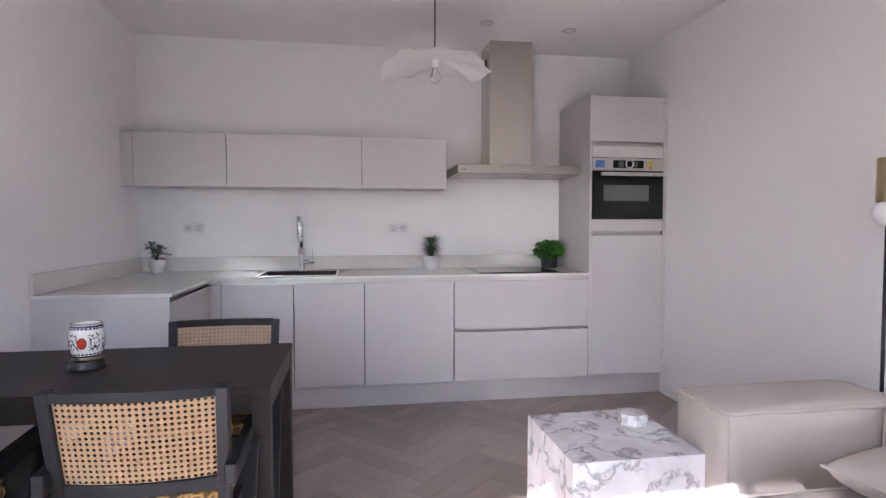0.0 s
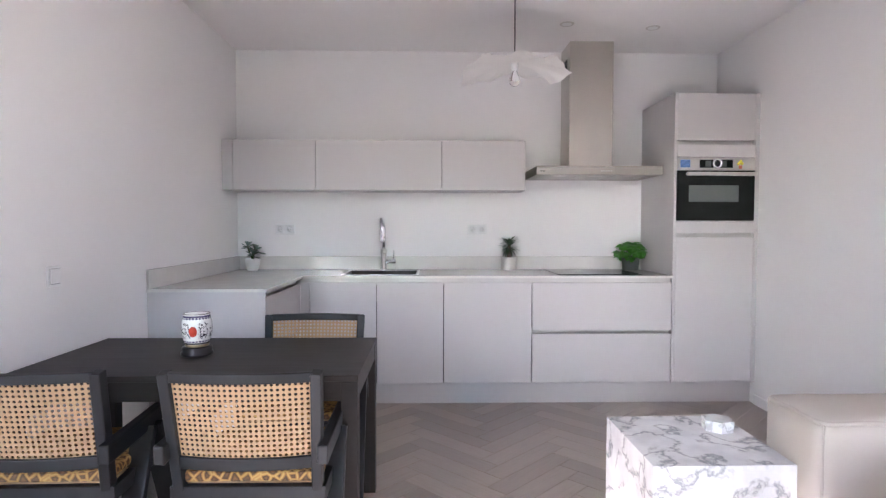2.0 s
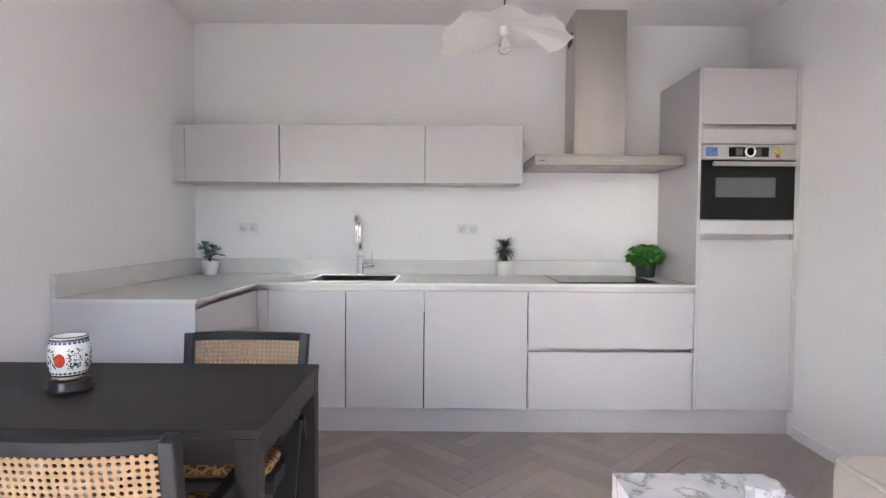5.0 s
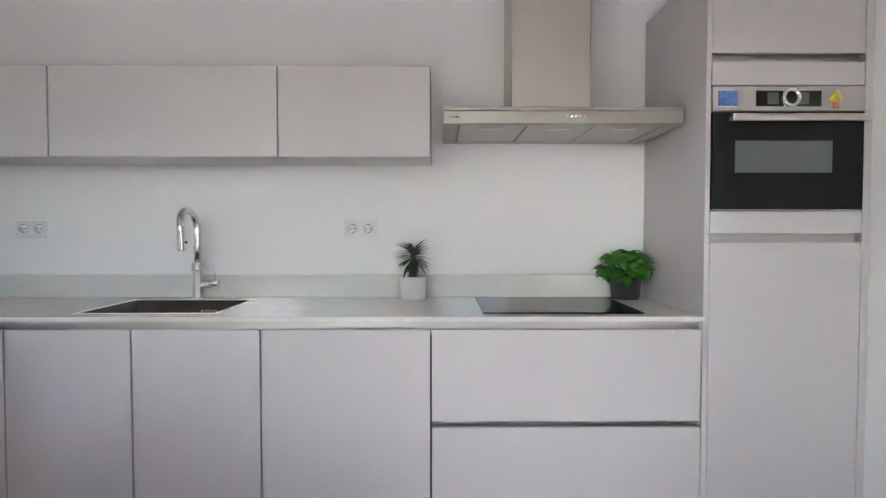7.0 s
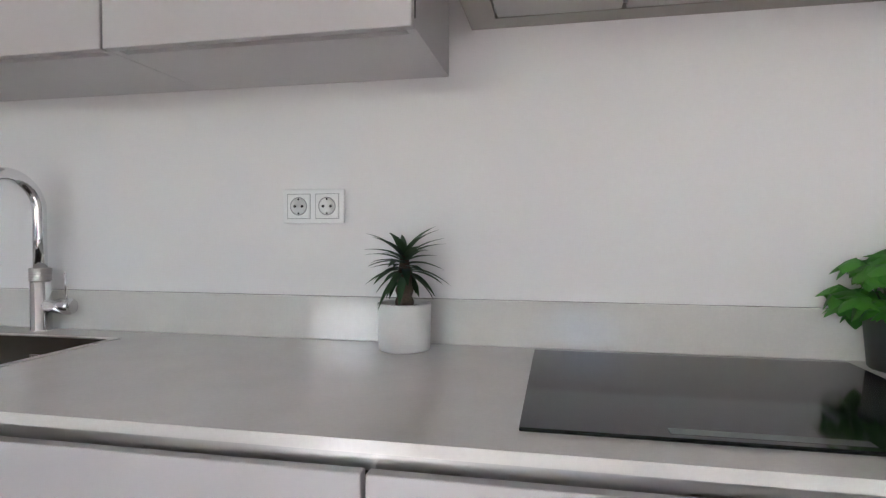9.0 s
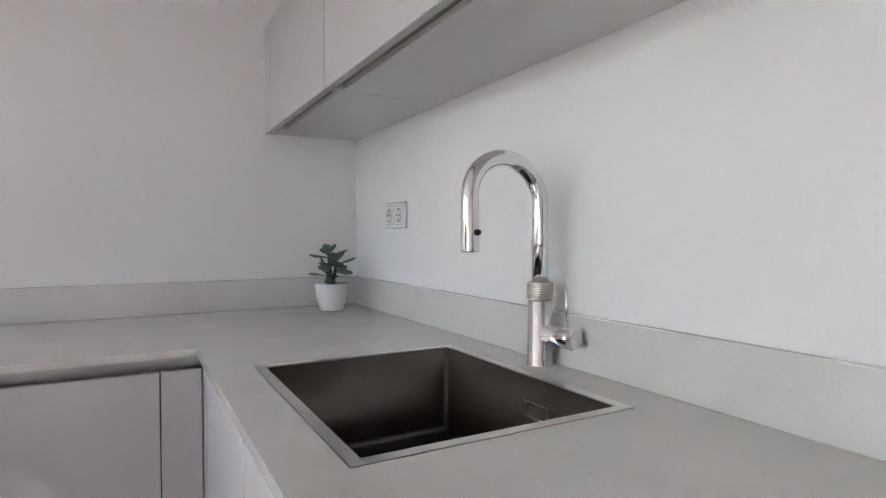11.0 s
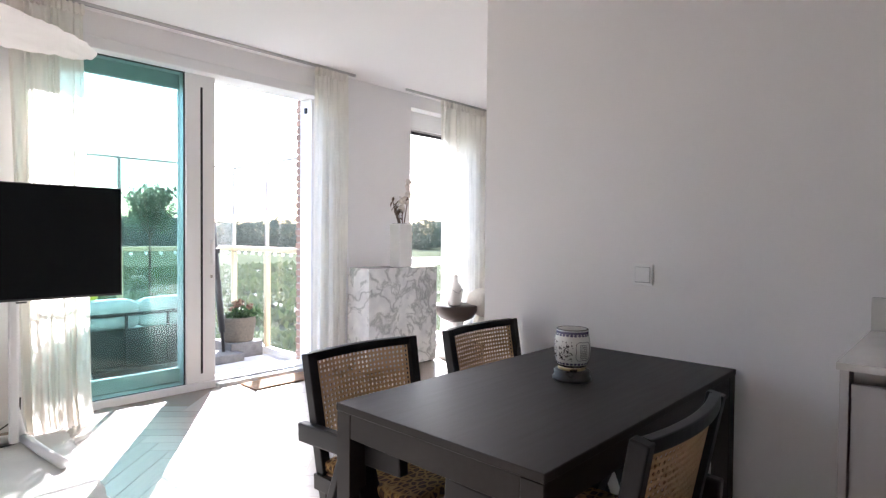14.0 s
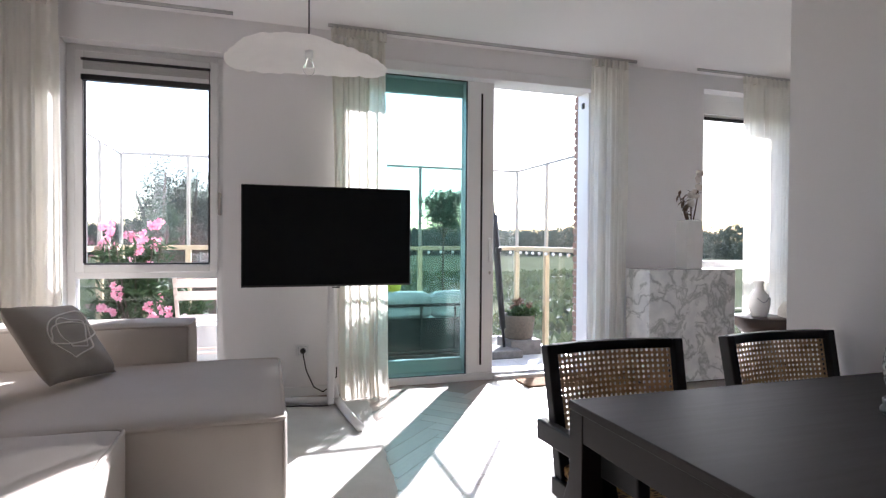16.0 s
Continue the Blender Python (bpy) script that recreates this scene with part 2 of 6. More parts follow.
MARBLE_W = marble("plain_white_marble", (0.84, 0.84, 0.84), (0.62, 0.62, 0.63), 3.0, 0.2, 0.02)
MARBLE2 = marble("green_veined_marble", (0.80, 0.80, 0.775), (0.42, 0.44, 0.41), 4.0, 0.16, 0.055)
BRASS = plain("brushed_brass", (0.42, 0.34, 0.20), 0.28, 1.0, vary=0.06, bump=0.02)
OPAL = plain("opal_glass_globe", (0.86, 0.85, 0.83), 0.2, vary=0.01, bump=0.0)
SCREEN = plain("dark_screen", (0.005, 0.006, 0.007), 0.25, vary=0.1, bump=0.0, spec=0.15)
CURTAIN = cloth("sheer_curtain", (0.86, 0.835, 0.765), 0.45)
SHADE = cloth("draped_paper_shade", (0.90, 0.885, 0.855), 0.30, 300, 0.04)
thin = SHADE.node_tree.nodes.new("ShaderNodeBsdfTransparent")
thin_mix = SHADE.node_tree.nodes.new("ShaderNodeMixShader")
thin_mix.inputs[0].default_value = 0.015
SHADE.node_tree.links.new(SHADE.node_tree.nodes["Mix Shader"].outputs[0], thin_mix.inputs[1])
SHADE.node_tree.links.new(thin.outputs[0], thin_mix.inputs[2])
SHADE.node_tree.links.new(thin_mix.outputs[0], SHADE.node_tree.nodes["Material Output"].inputs[0])
sheer = CURTAIN.node_tree.nodes.new("ShaderNodeBsdfTransparent")
sheer_mix = CURTAIN.node_tree.nodes.new("ShaderNodeMixShader")
sheer_mix.inputs[0].default_value = 0.07
CURTAIN.node_tree.links.new(CURTAIN.node_tree.nodes["Mix Shader"].outputs[0], sheer_mix.inputs[1])
CURTAIN.node_tree.links.new(sheer.outputs[0], sheer_mix.inputs[2])
CURTAIN.node_tree.links.new(sheer_mix.outputs[0], CURTAIN.node_tree.nodes["Material Output"].inputs[0])
# Near-black cabinet bodies: the shade inside the door gaps is put into the colour.
GAPS = plain("gap_shade_dark", (0.035, 0.034, 0.033), 0.7, vary=0.1, bump=0.0)
LINE = plain("grey_shadow_line", (0.36, 0.36, 0.36), 0.6, vary=0.05, bump=0.0)
FRAMEW = plain("white_window_frame", (0.78, 0.775, 0.765), 0.35, vary=0.015, bump=0.0)
RUBBER = plain("black_gasket", (0.02, 0.02, 0.022), 0.6, vary=0.1, bump=0.0)
CLEAR = sheet_glass("clear_pane", (0.985, 0.992, 0.99))
TEAL = sheet_glass("tinted_pane", (0.56, 0.725, 0.70))
BALGLASS = sheet_glass("balustrade_pane", (0.95, 0.975, 0.965))
# Patchy translucent film, added to lay a pale veil of glare over the glass.
film = BALGLASS.node_tree.nodes.new("ShaderNodeBsdfTranslucent")
film.inputs[0].default_value = (0.8, 0.8, 0.78, 1)
film_mix = BALGLASS.node_tree.nodes.new("ShaderNodeMixShader")
veil = noise_of(BALGLASS.node_tree, coords(BALGLASS.node_tree, "Object", (6, 6, 1)), 1.4, 5)
veil_range = BALGLASS.node_tree.nodes.new("ShaderNodeMapRange")
veil_range.inputs["To Min"].default_value, veil_range.inputs["To Max"].default_value = 0.002, 0.014
BALGLASS.node_tree.links.new(veil, veil_range.inputs["Value"])
BALGLASS.node_tree.links.new(veil_range.outputs[0], film_mix.inputs[0])
BALGLASS.node_tree.links.new(BALGLASS.node_tree.nodes["Mix Shader"].outputs[0], film_mix.inputs[1])
BALGLASS.node_tree.links.new(film.outputs[0], film_mix.inputs[2])
BALGLASS.node_tree.links.new(film_mix.outputs[0], BALGLASS.node_tree.nodes["Material Output"].inputs[0])
# Darker copy of the pale aluminium; its backlit look against the sky is coloured in.
BALEDGE = plain("backlit_aluminium_edge", (0.36, 0.34, 0.30), 0.45, vary=0.06, bump=0.0)
BULB = glass("clear_bulb", (1, 1, 1))
OAK = wood_planks("oak_floor")
SUBFLOOR = plain("oak_border", (0.27, 0.212, 0.168), 0.5, vary=0.12, big=3, fine=70, bump=0.06)
MAT_ = plain("coir_mat", (0.27, 0.16, 0.085), 0.98, vary=0.3, big=18, fine=500, bump=0.8, dist=0.006)
BLIND = plain("pleated_blind", (0.50, 0.49, 0.47), 0.85, vary=0.05, bump=0.1)
WOODTAB = plain("dark_walnut", (0.052, 0.033, 0.025), 0.45, vary=0.25, big=6, fine=60, bump=0.1, stretch=(1, 1, 8))
BOUCLE = plain("cream_boucle", (0.66, 0.62, 0.54), 0.98, vary=0.14, big=60, fine=220, bump=1.0, dist=0.012, spec=0.1)
BALCREAM = plain("cream_coated_post", (0.52, 0.42, 0.27), 0.5, vary=0.05, bump=0.03)
BALWHITE = plain("pale_aluminium", (0.50, 0.49, 0.47), 0.4, vary=0.03, bump=0.0)
DECK = plain("grey_terrace_tile", (0.56, 0.55, 0.53), 0.85, vary=0.12, big=5, fine=120, bump=0.3)
TEALCUSH = plain("outdoor_cushion", (0.46, 0.52, 0.50), 0.9, vary=0.06, fine=400, bump=0.2)
RATTAN = plain("dark_rattan", (0.055, 0.052, 0.047), 0.8, vary=0.3, big=40, fine=220, bump=0.25)
WICKER = plain("pale_wicker", (0.13, 0.112, 0.09), 0.85, vary=0.28, big=50, fine=260, bump=0.8, dist=0.006)
CHAIRPINK = plain("pale_pink_lacquer", (0.66, 0.53, 0.46), 0.5, vary=0.05, bump=0.05)
BRICK = by_random("red_brown_brick", [(0.26, 0.17, 0.13), (0.34, 0.23, 0.175), (0.30, 0.20, 0.155)], 0.9, 0.2)
MORTAR = plain("mortar", (0.38, 0.36, 0.33), 0.95, vary=0.1, big=20, fine=200, bump=0.4)
PETAL = by_random("pink_petal", [(0.74, 0.26, 0.40), (0.82, 0.48, 0.58), (0.74, 0.16, 0.28)], 0.7, 0.2, 0.35)
LEAF = by_random("shrub_leaf", [(0.028, 0.06, 0.022), (0.055, 0.095, 0.036), (0.04, 0.08, 0.03)], 0.55, 0.3, 0.2)
OLIVE = by_random("willow_leaf", [(0.07, 0.11, 0.07), (0.12, 0.16, 0.10)], 0.6, 0.3, 0.25)
# Greens shifted to blue-grey, which puts a little distance haze into the leaf colour.
WOODS = by_random("hazed_foliage", [(0.044, 0.062, 0.050), (0.072, 0.092, 0.070), (0.056, 0.077, 0.060)], 0.9, 0.1, 0.3)
REDLEAF = by_random("autumn_red_leaf", [(0.14, 0.06, 0.05), (0.20, 0.10, 0.07), (0.09, 0.09, 0.05)], 0.8, 0.2)
COTTON = by_random("cotton_boll", [(0.74, 0.70, 0.64), (0.62, 0.55, 0.48)], 0.95, 0.1)
TWIG = plain("dry_twig", (0.12, 0.08, 0.055), 0.9, vary=0.2, bump=0.3)
GRASS = plain("meadow_grass", (0.085, 0.092, 0.056), 1.0, vary=0.4, big=0.06, fine=3.0, bump=0.0, spec=0.0)
FACADE = plain("far_concrete_facade", (0.30, 0.29, 0.28), 0.9, vary=0.08, big=0.2, bump=0.0)
FARGLASS = plain("far_window_glass", (0.04, 0.05, 0.06), 0.2, vary=0.1, bump=0.0)
GOLDCUSH, bat_nt, bat_b, bat_mk, bat_link = tree_of("gold_brown_batik")
bat_v = bat_mk("ShaderNodeTexVoronoi")
bat_v.feature = "DISTANCE_TO_EDGE"
bat_v.inputs["Scale"].default_value = 34.0
bat_link(coords(bat_nt, "Object", (1, 1.6, 1)), bat_v.inputs["Vector"])
bat_c = ramp_of(bat_nt, bat_v.outputs["Distance"], [(0.0, (0.42, 0.27, 0.09)), (0.10, (0.30, 0.16, 0.045)), (0.22, (0.05, 0.028, 0.016)), (0.45, (0.16, 0.08, 0.03))])
bat_link(bat_c, bat_b.inputs["Base Color"])
bat_b.inputs["Roughness"].default_value = 0.85
bump_of(bat_nt, bat_b, noise_of(bat_nt, coords(bat_nt), 500, 2), 0.2, 0.001)
PORC = plain("glazed_porcelain", (0.78, 0.76, 0.72), 0.12, vary=0.03, big=8, bump=0.0)
INK = plain("dark_glaze", (0.035, 0.028, 0.035), 0.2, vary=0.2, big=60, bump=0.0)
PEACH = plain("red_glaze", (0.50, 0.05, 0.025), 0.18, vary=0.3, big=40, bump=0.0)
STANDW = plain("ebonised_stand", (0.012, 0.010, 0.010), 0.28, vary=0.2, bump=0.0)
BLUEPIC = plain("blue_picture_print", (0.10, 0.19, 0.45), 0.4, vary=0.7, big=70, fine=200, bump=0.0)
YELLOW = plain("yellow_enamel", (0.65, 0.55, 0.04), 0.4, vary=0.3, big=120, bump=0.0)
REDWH = plain("terracotta_enamel", (0.55, 0.16, 0.10), 0.4, vary=0.2, bump=0.0)


# ---- mesh helpers ----
ORIGIN = {}
KITCHEN, LOUNGE = Vector((0, 0, 0)), Vector((-0.10, -0.08, 0))
SIDE = [KITCHEN]  # offset of the part of the place that is being built


def box(bm, lo, hi, bev=0.0, seg=2):
    t = bmesh.new()
    bmesh.ops.create_cube(t, size=1)
    for v in t.verts:
        v.co = Vector([lo[i] + (v.co[i] + 0.5) * (hi[i] - lo[i]) for i in range(3)])
    if bev:
        bmesh.ops.bevel(t, geom=t.edges[:], offset=bev, segments=seg, affect="EDGES", profile=0.5)
    return absorb(bm, t)


def absorb(bm, t, m=None):
    if m is not None:
        bmesh.ops.transform(t, matrix=m, verts=t.verts[:])
    me = bpy.data.meshes.new("tmp")
    t.to_mesh(me)
    t.free()
    bm.from_mesh(me)
    bpy.data.meshes.remove(me)
    return bm


def B(lo, hi, bev=0.0, seg=2):
    return box(bmesh.new(), lo, hi, bev, seg)


def beam(bm, a, b, w, h, bev=0.0, up=(0, 0, 1)):
    """A bar of section w x h from a to b."""
    a, b = Vector(a), Vector(b)
    y = (b - a).normalized()
    x = y.cross(Vector(up))
    x = x.normalized() if x.length > 1e-4 else Vector((1, 0, 0))
    z = x.cross(y)
    t = B((-w / 2, 0, -h / 2), (w / 2, (b - a).length, h / 2), bev)
    m = Matrix((x, y, z)).transposed().to_4x4()
    m.translation = a
    return absorb(bm, t, m)


def sweep(bm, pts, w, h):
    """A bar of upright section w x h that follows a level line of places."""
    t = bmesh.new()
    pts = [Vector(p) for p in pts]
    rings = []
    for i, p in enumerate(pts):
        d = pts[min(i + 1, len(pts) - 1)] - pts[max(i - 1, 0)]
        s = Vector((d.y, -d.x, 0)).normalized() * (w / 2)
        z = Vector((0, 0, h / 2))
        rings.append([t.verts.new(q) for q in (p - s - z, p + s - z, p + s + z, p - s + z)])
    for a, b in zip(rings, rings[1:]):
        for k in range(4):
            t.faces.new((a[k], a[(k + 1) % 4], b[(k + 1) % 4], b[k]))
    t.faces.new(rings[0])
    t.faces.new(rings[-1])
    bmesh.ops.recalc_face_normals(t, faces=t.faces[:])
    long_edges = [e for e in t.edges if abs((e.verts[0].co - e.verts[1].co).normalized().x) > 0.5]
    bmesh.ops.bevel(t, geom=long_edges, offset=0.004, segments=2, affect="EDGES", profile=0.5)
    return absorb(bm, t)


def lathe(bm, profile, c=(0, 0, 0), n=32, m=None):
    """A turned shape from (radius, height) pairs round the upright axis at c."""
    t = bmesh.new()
    rings = []
    for r, z in profile:
        if r < 1e-5:
            rings.append([t.verts.new((0, 0, z))])
        else:
            rings.append([t.verts.new((r * math.cos(6.28319 * i / n), r * math.sin(6.28319 * i / n), z)) for i in range(n)])
    for p, q in zip(rings, rings[1:]):
        for i in range(n):
            j = (i + 1) % n
            if len(p) == 1 and len(q) > 1:
                t.faces.new((p[0], q[i], q[j]))
            elif len(q) == 1 and len(p) > 1:
                t.faces.new((p[i], p[j], q[0]))
            elif len(p) > 1:
                t.faces.new((p[i], p[j], q[j], q[i]))
    bmesh.ops.recalc_face_normals(t, faces=t.faces[:])
    return absorb(bm, t, Matrix.Translation(c) @ (m or Matrix()))


def tube(bm, pts, r, n=10, r_end=None):
    """A round bar along a list of places."""
    t = bmesh.new()
    pts = [Vector(p) for p in pts]
    rings, last = [], None
    for i, p in enumerate(pts):
        d = (pts[min(i + 1, len(pts) - 1)] - pts[max(i - 1, 0)]).normalized()
        u = d.cross(last if last else Vector((0.31, 0.17, 0.93)))
        if u.length < 1e-4:
            u = d.cross(Vector((1, 0, 0)))
        u.normalize()
        last = u.cross(d)
        k = r if r_end is None else r + (r_end - r) * i / (len(pts) - 1)
        rings.append([t.verts.new(p + (u * math.cos(6.28319 * j / n) + last * math.sin(6.28319 * j / n)) * k) for j in range(n)])
    for a, b in zip(rings, rings[1:]):
        for j in range(n):
            t.faces.new((a[j], a[(j + 1) % n], b[(j + 1) % n], b[j]))
    t.faces.new(rings[0])
    t.faces.new(rings[-1])
    bmesh.ops.recalc_face_normals(t, faces=t.faces[:])
    return absorb(bm, t)


def mesh_ob(name, bm, mat, smooth=False):
    me = bpy.data.meshes.new(name)
    bm.to_mesh(me)
    bm.free()
    me.materials.append(mat)
    if smooth:
        me.polygons.foreach_set("use_smooth", [True] * len(me.polygons))
    return new(name, me)


def thing(name, at, label, category, group=""):
    ob = new(name)
    ob.empty_display_size = 0.1
    ob.location = Vector(at) + SIDE[0]
    ORIGIN[ob.name] = Vector(at)
    return tagged(ob, label, category, group)


def part(name, bm, mat, parent, label="", smooth=False):
    """Links bm, drawn in the world's metres, as one mesh under a thing or a part."""
    o = ORIGIN[parent.name]
    bmesh.ops.translate(bm, vec=-o, verts=bm.verts[:])
    ob = mesh_ob(name, bm, mat, smooth)
    ob.parent = parent
    ORIGIN[ob.name] = o
    if label:
        ob["label"] = label
    return ob


def setting(name, bm, mat, label="", smooth=False):
    ob = mesh_ob(name, bm, mat, smooth)
    ob.location = SIDE[0]
    ORIGIN[ob.name] = Vector((0, 0, 0))
    return tagged(ob, label, "", "", "structure")


def leaf_quad(verts, faces, c, d, u, length, width, bend=0.25, n=3, cup=0.3):
    """One bent leaf from c along d, as a strip that narrows at both ends."""
    d, u = d.normalized(), u
    s = d.cross(u)
    s = s.normalized() if s.length > 1e-4 else Vector((1, 0, 0))
    nrm = s.cross(d)
    k0 = len(verts)
    for i in range(n + 1):
        f = i / n
        w = width * math.sin(math.pi * (0.12 + 0.86 * f)) * 0.5
        p = c + d * (length * f) + nrm * (-bend * length * f * f)
        verts += [p - s * w + nrm * w * cup, p, p + s * w + nrm * w * cup]
    for i in range(n):
        a = k0 + 3 * i
        faces += [(a, a + 1, a + 4, a + 3), (a + 1, a + 2, a + 5, a + 4)]


def from_lists(name, verts, faces, mat, parent=None, smooth=True, label=""):
    o = ORIGIN[parent.name] if parent else Vector((0, 0, 0))
    me = bpy.data.meshes.new(name)
    me.from_pydata([tuple(Vector(v) - o) for v in verts], [], faces)
    me.materials.append(mat)
    if smooth:
        me.polygons.foreach_set("use_smooth", [True] * len(me.polygons))
    ob = new(name, me)
    ob.parent = parent
    if not parent:
        ob.location = SIDE[0]
    ORIGIN[ob.name] = o
    if label:
        ob["label"] = label
    return ob


def rand_dir(rng, up=0.0):
    while True:
        v = Vector((rng.uniform(-1, 1), rng.uniform(-1, 1), rng.uniform(-1, 1)))
        if 0.05 < v.length < 1:
            v.normalize()
            v.z += up
            return v.normalized()


# ---- the setting ----
EAST, SOUTH, OUT, TOP, WEST, JUT = 3.86, -5.40, -5.74, 2.66, -3.4, -3.05
floor = setting("floor", B((WEST, SOUTH - 0.28, -0.12), (EAST, 0, -0.006)), SUBFLOOR, "grey-brown oak floor laid in a herringbone pattern")
ceil_bm = B((WEST - 0.2, OUT - 0.08, TOP), (EAST + 0.2, 0.2, TOP + 0.2))
setting("ceiling", ceil_bm, CEIL, "smooth white painted ceiling")
setting("wall_north", B((-0.2, 0, -0.12), (EAST + 0.2, 0.2, TOP)), WALL, "white painted kitchen wall")
setting("wall_west", B((-0.2, JUT, -0.12), (0, 0, TOP)), WALL, "white painted wall beside the dining table")
setting("wall_east", B((EAST, OUT - 0.08, -0.12), (EAST + 0.2, 0, TOP)), WALL, "white painted wall behind the sofa")
setting("wall_nook_north", B((WEST, JUT, -0.12), (-0.2, JUT + 0.15, TOP)), WALL, "plain white wall of the sitting nook")
setting("wall_nook_west", B((WEST - 0.2, OUT - 0.08, -0.12), (WEST, JUT + 0.15, TOP)), WALL, "plain white wall of the sitting nook")

SIDE[0] = LOUNGE
W1 = (2.40, 3.376, 0.06, 2.42)
DOOR = (-0.62, 1.52, -0.12, 2.50)
W3 = (-2.62, -1.68, 0.06, 2.53)
sw = bmesh.new()
xs = [WEST - LOUNGE.x, W3[0], W3[1], DOOR[0], DOOR[1], W1[0], W1[1], EAST - LOUNGE.x]
for i in (0, 2, 4, 6):
    box(sw, (xs[i], OUT, -0.12), (xs[i + 1], SOUTH, TOP))
for x0, x1, z0, z1 in (W3, DOOR, W1):
    box(sw, (x0, OUT, z1), (x1, SOUTH, TOP))
    if z0 > 0:
        box(sw, (x0, OUT, -0.12), (x1, SOUTH, z0))
setting("wall_south", sw, WALL, "white painted window wall with deep reveals")
SIDE[0] = KITCHEN
sk = bmesh.new()
box(sk, (EAST - 0.012, SOUTH - 0.08, 0), (EAST, -0.615, 0.07), 0.002, 1)
setting("baseboard_east", sk, FRAMEW, "low white skirting board")
sk = bmesh.new()
box(sk, (0, JUT, 0), (0.012, -1.47, 0.07), 0.002, 1)
setting("baseboard_west", sk, FRAMEW, "low white skirting board")
SIDE[0] = LOUNGE
sk = bmesh.new()
box(sk, (DOOR[1] + 0.02, SOUTH, 0), (W1[0] - 0.01, SOUTH + 0.012, 0.07), 0.002, 1)
box(sk, (W3[1] + 0.01, SOUTH, 0), (DOOR[0] - 0.02, SOUTH + 0.012, 0.07), 0.002, 1)
setting("baseboard_south", sk, FRAMEW, "low white skirting board")


def ring(bm, x0, x1, z0, z1, w, y0, y1, bev=0.004):
    """Four bars round an opening in a wall that runs along x."""
    box(bm, (x0, y0, z0), (x0 + w, y1, z1), bev, 1)
    box(bm, (x1 - w, y0, z0), (x1, y1, z1), bev, 1)
    box(bm, (x0 + w, y0, z0), (x1 - w, y1, z0 + w), bev, 1)
    box(bm, (x0 + w, y0, z1 - w), (x1 - w, y1, z1), bev, 1)
    return bm


def pane(bm, x0, x1, z0, z1, y, t=0.012):
    return box(bm, (x0, y - t / 2, z0), (x1, y + t / 2, z1))


def glazed(name, bm, mat, parent):
    ob = part(name, bm, mat, parent)
    ob.visible_shadow = False
    return ob


# garden window: opening sash above a fixed pane
win1 = setting("window_1", ring(bmesh.new(), W1[0], W1[1], W1[2], W1[3], 0.05, -5.62, -5.52), FRAMEW, "white window with an opening sash above a low pane")
part("transom", B((W1[0] + 0.05, -5.62, 0.86), (W1[1] - 0.05, -5.52, 0.91), 0.004, 1), FRAMEW, win1)
part("sash", ring(bmesh.new(), W1[0] + 0.04, W1[1] - 0.05, 0.90, 2.375, 0.055, -5.56, -5.495, 0.006), FRAMEW, win1)
part("gasket", ring(bmesh.new(), W1[0] + 0.093, W1[1] - 0.103, 0.953, 2.322, 0.013, -5.545, -5.515, 0), RUBBER, win1)
glazed("pane", pane(bmesh.new(), W1[0] + 0.09, W1[1] - 0.10, 0.95, 2.325, -5.535), CLEAR, win1)
glazed("pane", pane(bmesh.new(), W1[0] + 0.05, W1[1] - 0.05, W1[2] + 0.05, 0.86, -5.57), CLEAR, win1)
part("handle", B((2.417, -5.495, 1.30), (2.437, -5.45, 1.46), 0.006), STEEL, win1, "slim grey window handle")
part("screen_top", B((2.49, -5.519, 2.308), (3.28, -5.471, 2.324), 0.003, 1), RUBBER, win1, "black screen rail")
for k in range(8):
    part("pleat", B((2.50, -5.512 + 0.004 * (k % 2), 2.2505 + k * 0.007), (3.27, -5.478 - 0.004 * (k % 2), 2.2565 + k * 0.007)), BLIND, win1)
part("screen_cassette", B((2.50, -5.515, 2.216), (3.27, -5.475, 2.249), 0.003, 1), FRAMEW, win1, "pale screen rail")
part("screen_bar", B((2.49, -5.519, 2.178), (3.28, -5.471, 2.215), 0.003, 1), RUBBER, win1)
for x in (2.487, 3.270):
    part("screen_guide", B((x, -5.517, 0.965), (x + 0.014, -5.497, 2.177)), RUBBER, win1)
part("window_sill", B((W1[0] + 0.002, -5.52, 0.02), (W1[1] - 0.002, SOUTH + 0.02, 0.058), 0.005, 1), FRAMEW, win1)

# narrow window of the nook
win3 = setting("window_3", ring(bmesh.new(), W3[0], W3[1], W3[2], W3[3], 0.045, -5.64, -5.54), FRAMEW, "narrow white window with a rolled screen")
part("transom", B((W3[0] + 0.045, -5.64, 0.88), (W3[1] - 0.045, -5.54, 0.96), 0.004, 1), FRAMEW, win3)
glazed("pane", pane(bmesh.new(), W3[0] + 0.045, W3[1] - 0.045, 0.96, W3[3] - 0.045, -5.59), CLEAR, win3)
glazed("pane", pane(bmesh.new(), W3[0] + 0.045, W3[1] - 0.045, W3[2] + 0.045, 0.88, -5.59), CLEAR, win3)
part("screen_cassette", B((W3[0] + 0.05, -5.585, 2.34), (W3[1] - 0.05, -5.53, 2.484), 0.004, 1), FRAMEW, win3)
part("screen_bar", B((W3[0] + 0.05, -5.58, 2.29), (W3[1] - 0.05, -5.535, 2.315), 0.003, 1), RUBBER, win3)
part("screen_cloth", B((W3[0] + 0.05, -5.56, 2.316), (W3[1] - 0.05, -5.55, 2.34)), BLIND, win3)
